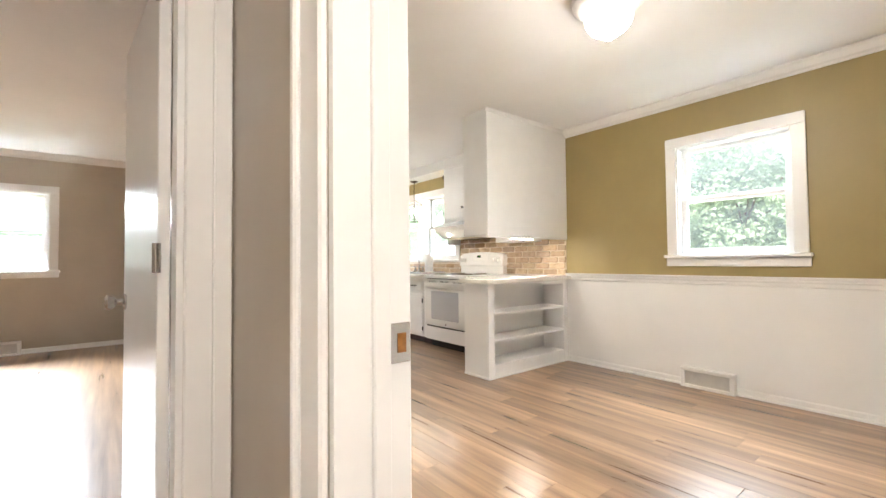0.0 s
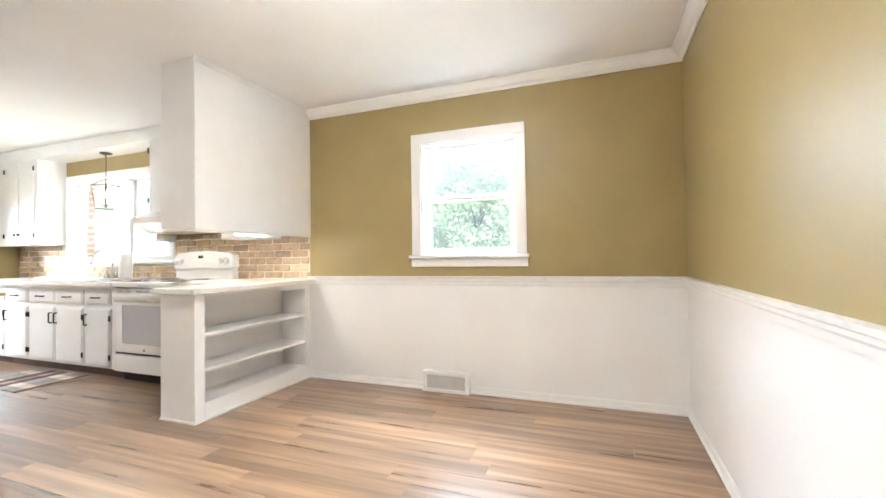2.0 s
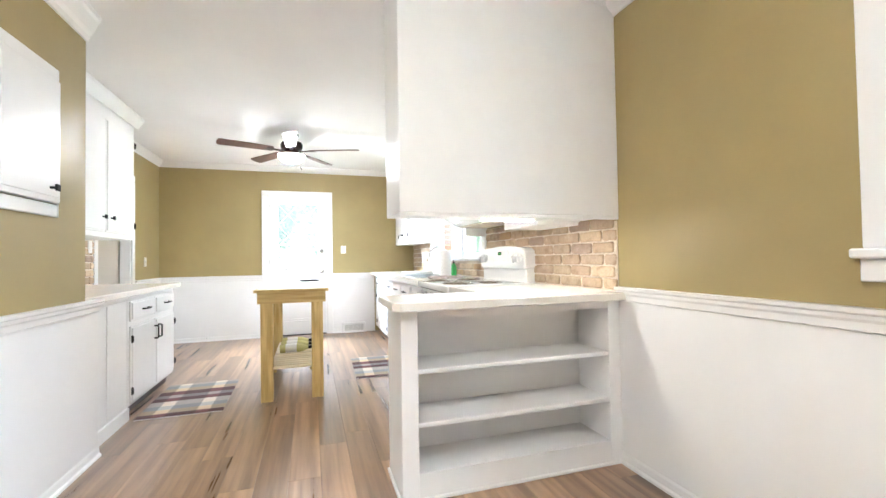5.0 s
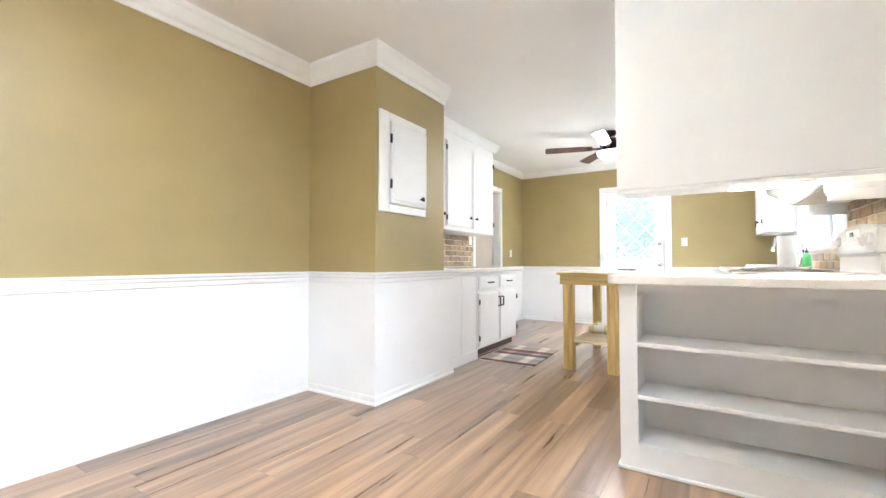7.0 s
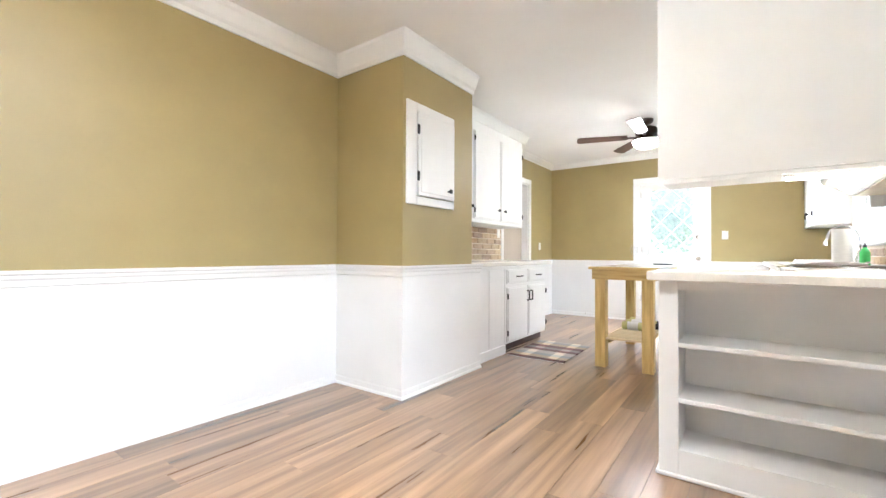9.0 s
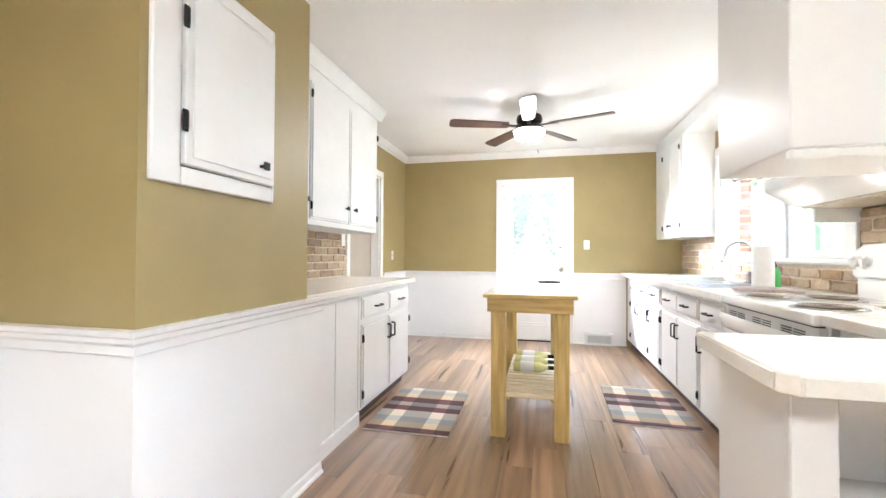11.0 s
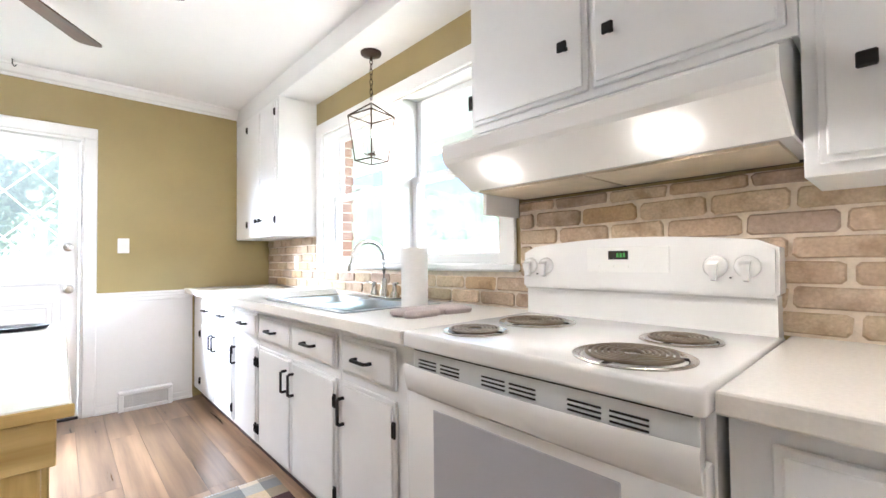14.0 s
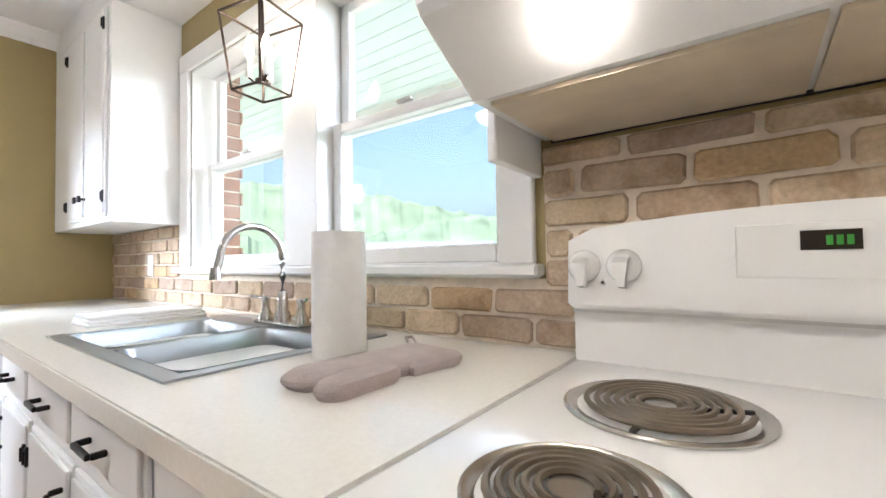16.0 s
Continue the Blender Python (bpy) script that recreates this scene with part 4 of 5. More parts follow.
bg = part("backguard", bm, ENAMEL, s, "white control panel with arched top", smooth=True)
part("riser", bx(0.008, SW - 0.008, 0.60, SD - 0.002, 0.91, 1.024), ENAMEL, s)
part("trim_line", bx(0.01, SW - 0.01, 0.588, 0.60, 1.0155, 1.0215), VENT, s)
TILT_K = pose(0, 0, 0, 90 - 4.6)
for x in (0.035, 0.108, SW - 0.144, SW - 0.068):
    bm = B()
    k = Matrix.Translation((x, 0.584, 1.105)) @ TILT_K
    lathe(bm, [(0.0, 0), (0.031, 0), (0.031, 0.005), (0.028, 0.013), (0.02, 0.018), (0.0, 0.019)], 24, k)
    va = [bm.verts.new((x + u, y, z)) for u, y, z in ((-0.013, 0.568, 1.122), (0.013, 0.568, 1.122), (0.013, 0.546, 1.112), (-0.013, 0.546, 1.112), (-0.006, 0.572, 1.064), (0.006, 0.572, 1.064), (0.006, 0.554, 1.068), (-0.006, 0.554, 1.068))]
    for f4 in ((0, 1, 2, 3), (4, 5, 6, 7), (0, 1, 5, 4), (1, 2, 6, 5), (2, 3, 7, 6), (3, 0, 4, 7)):
        bm.faces.new([va[i] for i in f4])
    part("control_knob", bm, ENAMEL, bg, "white control knob with a tapered grip", smooth=True)
part("clock_panel", bx(0.278, 0.549, 0.581, 0.589, 1.085, 1.168, bevel=0.001), PLASTIC, bg)
ck = part("clock_display", bx(0.357, 0.424, 0.579, 0.586, 1.127, 1.156), LCD, bg, "dark clock display")
bm = B()
for i in range(3):
    box(bm, 0.386 + i * 0.011, 0.393 + i * 0.011, 0.577, 0.5795, 1.134, 1.148)
part("clock_digits", bm, GREEN, ck, "glowing green digits")
for x in (0.07, SW - 0.106):
    part("indicator_dot", bx(x - 0.002, x + 0.002, 0.574, 0.583, 1.072, 1.076), DARK, bg)
for x in range(5):
    part("button", bx(0.30 + x * 0.05, 0.325 + x * 0.05, 0.578, 0.582, 1.10, 1.108), PLASTIC, bg)


def burner(lx, ly, r, turns):
    b = part("drip_pan", lathe(B(), [(r, 0.919), (r, 0.922), (r * 0.97, 0.924), (r * 0.88, 0.921), (r * 0.8, 0.912), (r * 0.3, 0.905), (0.0, 0.905)], 36, Matrix.Translation((lx, ly, 0.0))), CHROME, s, "chrome drip pan", smooth=True)
    pts = []
    steps = int(turns * 28)
    for i in range(steps + 1):
        t = i / steps
        a = 2 * math.pi * turns * t
        q = 0.022 + (r * 0.80 - 0.022) * t
        pts.append((lx + q * math.cos(a), ly + q * math.sin(a), 0.927))
    part("coil", tube(B(), pts, 0.0042 if r > 0.11 else 0.004, 6), COIL, b, "spiral heating coil", smooth=True)
    bm = cyl(B(), Matrix.Translation((lx, ly, 0.918)), 0.02, 0.02, 0.008, 18)
    part("hub", bm, CHROME, b)
    for k in range(3):
        a = k * 2.094 + 0.4
        m = Matrix.Translation((lx, ly, 0.917)) @ pose(0, 0, 0, 0, 0, math.degrees(a))
        bm = B()
        box(bm, 0.015, r * 0.86, -0.003, 0.003, 0.0, 0.006)
        bmesh.ops.transform(bm, matrix=m, verts=bm.verts[:])
        part("support_arm", bm, DARK, b)


burner(5.762 - 5.565, 3.55 - 3.165, 0.125, 6)
burner(5.762 - 5.59, 3.28 - 3.165, 0.097, 5)
burner(5.762 - 5.12, 3.545 - 3.165, 0.097, 5)
burner(5.762 - 5.13, 3.285 - 3.165, 0.125, 6)

# ---- sink, faucet and the things on the worktop ----
sk = thing("kitchen_sink", at(3.22, 7.125, CT, -90), "stainless steel double-bowl drop-in sink", "sink")
SL, SDp = 0.845, 0.545
bm = B()
X = [0, 0.035, SL / 2 - 0.014, SL / 2 + 0.014, SL - 0.035, SL]
Y = [0, 0.04, SDp - 0.11, SDp]
for i in range(5):
    for j in range(3):
        if not (j == 1 and i in (1, 3)):
            box(bm, X[i], X[i + 1], Y[j], Y[j + 1], -0.004, 0.005)
bmesh.ops.remove_doubles(bm, verts=bm.verts[:], dist=1e-5)
part("rim", bm, STEEL, sk)
for a, b in ((X[1], X[2]), (X[3], X[4])):
    bm = B()
    prev = None
    for ins, z in ((0.0, 0.006), (0.004, 0.0), (0.01, -0.08), (0.02, -0.15), (0.045, -0.175), (0.16, -0.178)):
        r = 0.045
        ring = []
        for (qx, qy, a0) in ((b - ins - r, Y[2] - ins - r, 0), (a + ins + r, Y[2] - ins - r, 90), (a + ins + r, Y[1] + ins + r, 180), (b - ins - r, Y[1] + ins + r, 270)):
            for k in range(6):
                t = radians(a0 + k * 18)
                ring.append(bm.verts.new((qx + r * math.cos(t), qy + r * math.sin(t), z)))
        if prev:
            for i in range(len(ring)):
                bm.faces.new((prev[i], prev[(i + 1) % len(ring)], ring[(i + 1) % len(ring)], ring[i]))
        prev = ring
    bm.faces.new(prev)
    bw = part("bowl", bm, STEEL, sk, smooth=True)
    part("drain", lathe(B(), [(0.0, -0.172), (0.03, -0.172), (0.045, -0.174), (0.045, -0.177)], 20, Matrix.Translation(((a + b) / 2, (Y[1] + Y[2]) / 2, 0))), CHROME, bw)

f = thing("kitchen_faucet", at(3.715, 6.70, CT + 0.006, -90), "brushed nickel gooseneck faucet with two handles and sprayer", "faucet")
bm = B()
box(bm, -0.13, 0.13, -0.03, 0.03, 0.0, 0.012, 0.005, 2)
part("deck_plate", bm, CHROME, f, smooth=True)
bm = B()
lathe(bm, [(0.0, 0.01), (0.028, 0.01), (0.026, 0.03), (0.018, 0.05), (0.016, 0.10), (0.012, 0.11)], 18)
pts = [(0, 0, 0.09), (0, 0, 0.16), (0, -0.003, 0.20)]
for i in range(13):
    a = math.pi * i / 12
    pts.append((0, -0.10 + 0.10 * math.cos(a), 0.215 + 0.10 * math.sin(a)))
pts += [(0, -0.206, 0.195), (0, -0.212, 0.175)]
tube(bm, pts, 0.0115, 12)
cyl(bm, Matrix.Translation((0, -0.213, 0.155)), 0.017, 0.0125, 0.035, 14)
part("spout", bm, CHROME, f, smooth=True)
for sx in (-1, 1):
    bm = B()
    lathe(bm, [(0.0, 0.01), (0.026, 0.01), (0.024, 0.025), (0.014, 0.045), (0.012, 0.075), (0.016, 0.085), (0.0, 0.092)], 16, Matrix.Translation((sx * 0.1, 0, 0)))
    tube(bm, [(sx * 0.1, 0, 0.078), (sx * 0.125, -0.012, 0.085), (sx * 0.155, -0.02, 0.088)], 0.006, 8)
    part("handle", bm, CHROME, f, smooth=True)
bm = lathe(B(), [(0.0, 0.0), (0.022, 0.0), (0.02, 0.02), (0.012, 0.04), (0.014, 0.09), (0.018, 0.11), (0.0, 0.118)], 14, Matrix.Translation((0.2, 0, 0)))
part("sprayer", bm, CHROME, f, smooth=True)

roll = thing("paper_towel_roll", at(3.54, 6.205, CT), "upright roll of white paper towels on the worktop", "paper towels")
part("roll", lathe(B(), [(0.02, 0.0), (0.058, 0.0), (0.0595, 0.004), (0.0595, 0.268), (0.058, 0.272), (0.02, 0.272), (0.02, 0.0)], 32), PAPER, roll, smooth=True)
part("core", lathe(B(), [(0.0199, 0.001), (0.0199, 0.271), (0.018, 0.271), (0.018, 0.001)], 20), LABEL, roll, "cardboard core")

b = thing("dish_soap_bottle", at(3.69, 6.385, CT), "small green dish soap bottle beside the faucet", "bottle")
part("bottle", lathe(B(), [(0.0, 0.0), (0.028, 0.0), (0.03, 0.01), (0.03, 0.10), (0.02, 0.125), (0.011, 0.135), (0.011, 0.142)], 18), SOAP, b, smooth=True)
part("cap", lathe(B(), [(0.012, 0.14), (0.012, 0.155), (0.006, 0.158), (0.005, 0.175), (0.0, 0.176)], 14), DARK, b, "dark flip cap", smooth=True)

# oven mitt: a thumb and a palm lobe, puffed
mt = thing("oven_mitt", at(3.43, 5.99, CT, 0), "grey-mauve quilted cotton oven mitt lying flat", "oven mitt")


def pad(outline, h, m):
    """A puffed flat shape from a closed outline about its middle."""
    bm = B()
    cxm = sum(p[0] for p in outline) / len(outline)
    cym = sum(p[1] for p in outline) / len(outline)
    rings = []
    for sc, z in ((0.93, 0.0), (1.0, h * 0.35), (0.99, h * 0.6), (0.88, h * 0.9), (0.6, h), (0.25, h * 1.02)):
        rings.append([bm.verts.new(m @ Vector((cxm + (x - cxm) * sc, cym + (y - cym) * sc, z))) for x, y in outline])
    k = len(outline)
    for a, c in zip(rings, rings[1:]):
        for i in range(k):
            bm.faces.new((a[i], a[(i + 1) % k], c[(i + 1) % k], c[i]))
    bm.faces.new(list(reversed(rings[0])))
    bm.faces.new(rings[-1])
    return bm


def capsule(x0, y0, x1, y1, r0, r1):
    """Outline of a rounded finger from one point to another."""
    a = math.atan2(y1 - y0, x1 - x0)
    out = []
    for i in range(9):
        t = a + math.pi / 2 + math.pi * i / 8
        out.append((x0 + r0 * math.cos(t), y0 + r0 * math.sin(t)))
    for i in range(9):
        t = a - math.pi / 2 + math.pi * i / 8
        out.append((x1 + r1 * math.cos(t), y1 + r1 * math.sin(t)))
    return out


I4 = Matrix.Identity(4)
part("hand_pad", pad(capsule(-0.062, 0.072, 0.11, 0.03, 0.054, 0.074), 0.028, I4), MITT, mt, smooth=True)
part("thumb_pad", pad(capsule(-0.088, -0.012, 0.01, 0.005, 0.031, 0.048), 0.026, I4), MITT, mt, smooth=True)
part("cuff", pad([(0.085, 0.104), (0.06, -0.045), (0.17, -0.062), (0.20, -0.052), (0.222, 0.085), (0.205, 0.102)], 0.027, I4), MITT, mt, smooth=True)
part("hanging_loop", tube(B(), [(0.205, 0.09, 0.015), (0.225, 0.12, 0.03), (0.24, 0.112, 0.03), (0.215, 0.075, 0.015)], 0.004, 6), MITT, mt)

tw = thing("dish_towel", at(3.53, 7.34, CT), "folded white dish towel beside the sink", "towel")
for i, (w, d, z) in enumerate(((0.19, 0.10, 0.0), (0.185, 0.095, 0.012), (0.18, 0.09, 0.024))):
    bm = B()
    box(bm, -w, w, -d, d, z, z + 0.0118, 0.005, 2)
    bmesh.ops.subdivide_edges(bm, edges=[e for e in bm.edges if e.calc_length() > 0.1], cuts=6, use_grid_fill=True)
    for v in bm.verts:
        v.co.z += 0.004 * noise.noise(v.co * 14) * (1 if v.co.z > 0.004 else 0)
    part("fold", bm, CLOTH, tw, smooth=True)


# ---- backsplash bricks ----
BRICKS = {}


def brick_mesh(l, h, kind):
    """A tumbled thin brick: rounded corners, a wavy arris and a slightly proud face."""
    key = (round(l, 2), round(h, 2), kind)
    if key not in BRICKS:
        l, h = key[0] - 0.001, key[1] - 0.001
        rng2 = random.Random(kind * 997 + int(l * 100))
        bm = B()
        c = min(l, h) * 0.16
        a, b2 = l / 2, h / 2
        out = [(-a, -b2 + c), (-a + c, -b2), (-a * 0.1, -b2), (a - c, -b2), (a, -b2 + c), (a, b2 - c), (a - c, b2), (a * 0.15, b2), (-a + c, b2), (-a, b2 - c)]
        out = [(x + rng2.uniform(-0.0028, 0.0028), z + rng2.uniform(-0.0025, 0.0025)) for x, z in out]
        rings = []
        for y, inset in ((0.0, 0.0), (-0.006, 0.0), (-0.011, 0.0045)):
            rings.append([bm.verts.new((x * (1 - inset / a), y, z * (1 - inset / b2))) for x, z in out])
        for p, q in zip(rings, rings[1:]):
            for i in range(10):
                bm.faces.new((p[i], p[(i + 1) % 10], q[(i + 1) % 10], q[i]))
        bm.faces.new(rings[-1])
        bmesh.ops.recalc_face_normals(bm, faces=bm.faces[:])
        BRICKS[key] = mesh_of("brick", bm, BRICK)
    return BRICKS[key]


def backsplash(name, m, length, zones, label):
    """Running-bond thin bricks over a mortar bed. Local x runs 0..length; zones: (x0, x1, z0, z1)."""
    bed = B()
    for x0, x1, z0, z1 in zones:
        box(bed, x0, x1, -0.008, -0.001, z0, z1)
    back = solid(name, bed, MORTAR, label, "backsplash", "structure")
    back.matrix_world = m
    pitch, H, J, course = 0.209, 0.0555, 0.012, 0.0675
    rng = random.Random(7)
    row, z = 0, CT + 0.0105
    while z < max(q[3] for q in zones) - 0.02:
        # the stretches of wall that this course covers
        runs = []
        for x0, x1, z0, z1 in sorted(zones):
            if z1 - z > 0.02:
                top = min(z + H, z1)
                if runs and abs(runs[-1][1] - x0) < 1e-4 and abs(runs[-1][2] - top) < 0.02:
                    runs[-1][1] = x1
                else:
                    runs.append([x0, x1, top])
        start = 0.017 - pitch - (row % 2) * pitch / 2
        joints = [start + pitch * i + rng.uniform(-0.012, 0.012) for i in range(int(length / pitch) + 5)]
        for x0, x1, top in runs:
            for a, b2 in zip(joints, joints[1:]):
                a, b2 = max(a + J / 2, x0), min(b2 - J / 2, x1)
                if b2 - a > 0.025:
                    o = new("brick", brick_mesh(b2 - a, top - z, rng.randrange(5)))
                    o.parent = back
                    o.location = ((a + b2) / 2, -0.008 + rng.uniform(-0.002, 0.002), (top + z) / 2)
                    o.rotation_euler = (rng.uniform(-0.006, 0.006), rng.uniform(-0.012, 0.012), 0)
        z += course
        row += 1
    return back


backsplash("backsplash", at(EAST, NORTH, 0, -90), 4.7, [(0.0, 1.005, CT, 1.325), (1.005, 2.965, CT, 1.075), (2.965, 3.94, CT, 1.374), (3.94, NORTH - 4.085, CT, 1.30)], "tan thin-brick backsplash behind stove and sink")
backsplash("backsplash", at(KWEST, CHASE_END, 0, 90), 1.97, [(0.0, 1.97, CT, 1.33)], "tan thin-brick backsplash over the side counter")


def plate(m, label, holes=False):
    p = thing("light_switch" if not holes else "outlet", m, label, "switch" if not holes else "outlet")
    part("cover_plate", bx(-0.037, 0.037, -0.007, 0.0, -0.058, 0.058, bevel=0.003), PLASTIC, p)
    if holes:
        for z in (-0.02, 0.02):
            part("socket", bx(-0.015, 0.015, -0.009, -0.006, z - 0.013, z + 0.013, bevel=0.002), PLASTIC, p)
    else:
        part("toggle", bx(-0.005, 0.005, -0.016, -0.006, -0.011, 0.011, bevel=0.002), PLASTIC, p)
    return p


plate(at(WEST, 2.135, 1.205, 90), "white toggle light switch on the ochre wall")
plate(at(2.73, NORTH, 1.265, 0), "white toggle light switch beside the back door")
plate(at(KWEST, 8.30, 1.12, 90), "white toggle light switch near the kitchen doorway")
plate(at(EAST - 0.016, 8.16, 1.12, -90), "white outlet set in the brick backsplash", True)
plate(at(KWEST + 0.016, 6.89, 1.265, 90), "white outlet set in the brick backsplash", True)
plate(at(HALL_W, 2.01, 1.22, 90), "white switch plate on the hall wall")

# ---- left side of the kitchen ----
LX = 1.005
LOW = "side counter cabinets"
c = thing("side_panel_cabinet", at(LX, CHASE_END + 0.002, 0, 90), "white panelled base section under the side counter", "cabinet", LOW)
carcass(c, 0.712, LX - KWEST - 0.004, 0.0, 0.872)
part("end_post", bx(0.0, APRON_END - CHASE_END - 0.004, LX - CHASE_X, -0.0005, 0.0, 0.872, bevel=0.002), CABINET, c)
part("batten", bx(0.40, 0.42, -0.004, 0.0, 0.1, 0.83), CABINET, c)
part("top_strip", bx(0.132, 0.712, -0.018, 0.0, 0.845, 0.872, bevel=0.003), CABINET, c)
part("base_strip", bx(0.132, 0.712, -0.016, 0.0, 0.0, 0.09, bevel=0.003), CABINET, c)
c = thing("base_cabinet", at(LX, 5.72, 0, 90), "white painted base cabinet with two drawers and two doors", "cabinet", LOW)
carcass(c, 1.03, LX - KWEST - 0.004, 0.085, 0.872, 0.085)
for a, b2 in ((0.03, 0.51), (0.525, 1.0)):
    drawer_front(c, a, b2, 0.69, 0.835)
door_front(c, 0.03, 0.51, 0.105, 0.655, True, "pull", 0.11)
door_front(c, 0.525, 1.0, 0.105, 0.655, False, "pull", 0.11)
wt = slab("worktop", [(KWEST + 0.002, CHASE_END + 0.002), (LX + 0.035, CHASE_END + 0.002), (LX + 0.035, 6.86), (KWEST + 0.002, 6.86)], 0.874, CT, COUNTER, "cream laminate side worktop")
part("edge_band", bx(LX + 0.0352, LX + 0.0385, APRON_END + 0.002, 6.858, 0.877, CT - 0.005, bevel=0.001), COUNTER, wt, "cream laminate edge band")
UX = 0.655
c = thing("upper_cabinet", at(UX, CHASE_END + 0.002, 0, 90), "tall white painted upper cabinet with three doors over the side counter", "cabinet", LOW)
carcass(c, 1.858, UX - KWEST - 0.004, 1.325, CEIL - 0.003)
for a, b2, left in ((0.05, 0.665, True), (0.68, 1.248, True), (1.262, 1.81, False)):
    door_front(c, a, b2, 1.365, 2.30, left, "knob", 0.12, 0.065)
bm = B()
extrude(bm, [(0.0, CROWN - 0.02), (-0.012, CROWN - 0.02), (-0.035, CROWN + 0.01), (-0.06, CROWN + 0.05), (-0.068, CEIL - 0.004), (0.0, CEIL - 0.004)], "x", 0.0, 1.92)
part("cornice", bm, CABINET, c)

# small access door in the boxed chase
d = thing("wall_cupboard_door", at(CHASE_X, 4.135, 0, 90), "white framed access cupboard door with black hinges", "cupboard door")
z0, z1, w = 1.338, 2.062, 0.572
for x0, x1 in ((0, 0.105), (w - 0.012, w)):
    part("stile", bx(x0, x1, -0.018, 0, z0, z1, bevel=0.004), CABINET, d)
for a, b2 in ((z0, z0 + 0.06), (z1 - 0.06, z1)):
    part("rail", bx(0.105, w - 0.012, -0.0178, 0, a, b2, bevel=0.004), CABINET, d)
bm = B()
box(bm, 0.11, w - 0.014, -0.03, -0.004, z0 + 0.065, z1 - 0.065, 0.004)
box(bm, 0.135, w - 0.035, -0.036, -0.029, z0 + 0.09, z1 - 0.09, 0.003)
lf = part("leaf", bm, CABINET, d)
for z in (1.54, 1.869):
    bm = B()
    box(bm, 0.092, 0.115, -0.038, -0.03, z - 0.035, z + 0.035, 0.003)
    cyl(bm, Matrix.Translation((0.105, -0.038, z - 0.025)), 0.006, 0.006, 0.05, 8)
    part("hinge", bm, BLACK, lf, "black butterfly hinge")
bm = B()
box(bm, w - 0.116, w - 0.104, -0.06, -0.034, z0 + 0.124, z0 + 0.136, 0.001)
box(bm, w - 0.126, w - 0.094, -0.07, -0.059, z0 + 0.114, z0 + 0.146, 0.003)
part("knob", bm, BLACK, lf, "square black knob")


# ---- island table and what it carries ----
t = thing("island_table", at(1.83, 5.735, 0), "tall unfinished pine island table with slatted shelf", "table")
TW, TL, TZ = 0.555, 1.335, 0.885
bm = B()
box(bm, 0, TW, 0, TL, TZ - 0.022, TZ, 0.003)
part("tabletop", bm, BUTCHER, t, "pale smooth tabletop")
part("edge_board", bx(-0.004, TW + 0.004, -0.006, 0.0, TZ - 0.024, TZ - 0.001, bevel=0.002), PINE_X, t)
A0, A1 = TZ - 0.112, TZ - 0.022
part("apron", bx(0.02, TW - 0.02, 0.018, 0.038, A0, A1, bevel=0.002), PINE_X, t)
part("apron", bx(0.02, TW - 0.02, TL - 0.038, TL - 0.018, A0, A1, bevel=0.002), PINE_X, t)
part("apron", bx(0.02, 0.04, 0.038, TL - 0.038, A0, A1, bevel=0.002), PINE_Y, t)
part("apron", bx(TW - 0.04, TW - 0.02, 0.038, TL - 0.038, A0, A1, bevel=0.002), PINE_Y, t)
for x in (0.041, TW - 0.131):
    for y in (0.039, TL - 0.129):
        part("leg", bx(x, x + 0.09, y, y + 0.09, 0.0, A1, bevel=0.004), PINE, t)
for x in (0.11, TW - 0.15):
    part("shelf_rail", bx(x, x + 0.04, 0.129, TL - 0.129, 0.205, 0.245, bevel=0.002), PINE_Y, t)
for i in range(17):
    y = 0.06 + i * 0.074
    if 0.03 < y < TL - 0.08:
        a, b2 = (0.131, TW - 0.131) if (y < 0.129 or y > TL - 0.175) else (0.105, TW - 0.105)
        part("slat", bx(a, b2, y, y + 0.048, 0.2455, 0.262, bevel=0.003), SLATWOOD, t)


def wine_bottle(x, y):
    b = thing("wine_bottle", pose(x, y, 0.262 + 0.039, 0, 90, 0), "clear bottle of white wine lying on the slatted shelf", "bottle", "wine bottles on the island shelf")
    part("bottle", lathe(B(), [(0.0, 0.004), (0.034, 0.0), (0.0385, 0.006), (0.0385, 0.18), (0.034, 0.20), (0.018, 0.235), (0.0145, 0.25), (0.0145, 0.26)], 22), WINE, b, smooth=True)
    part("capsule", lathe(B(), [(0.0148, 0.24), (0.0152, 0.30), (0.016, 0.302), (0.016, 0.318), (0.0, 0.319)], 16), BLACK, b, "black foil capsule", smooth=True)
    part("label", lathe(B(), [(0.0388, 0.05), (0.0390, 0.052), (0.0390, 0.145), (0.0388, 0.147)], 22), LABEL, b, "plain white label", smooth=True)


for y in (6.34, 6.52, 6.70):
    wine_bottle(1.975, y)


def wine_glass(x, y):
    g = thing("wine_glass", at(x, y, TZ), "clear stemmed wine glass standing on the table", "glass", "wine glasses on the island")
    part("foot", lathe(B(), [(0.0, 0.0), (0.034, 0.0), (0.033, 0.003), (0.006, 0.008), (0.004, 0.02)], 20), CLEAR, g, smooth=True)
    part("stem", lathe(B(), [(0.004, 0.015), (0.0035, 0.05), (0.006, 0.085)], 12), CLEAR, g, smooth=True)
    part("bowl", lathe(B(), [(0.006, 0.083), (0.028, 0.10), (0.039, 0.13), (0.039, 0.16), (0.032, 0.20), (0.031, 0.20), (0.037, 0.16), (0.036, 0.13), (0.026, 0.104), (0.0, 0.09)], 22), CLEAR, g, smooth=True)


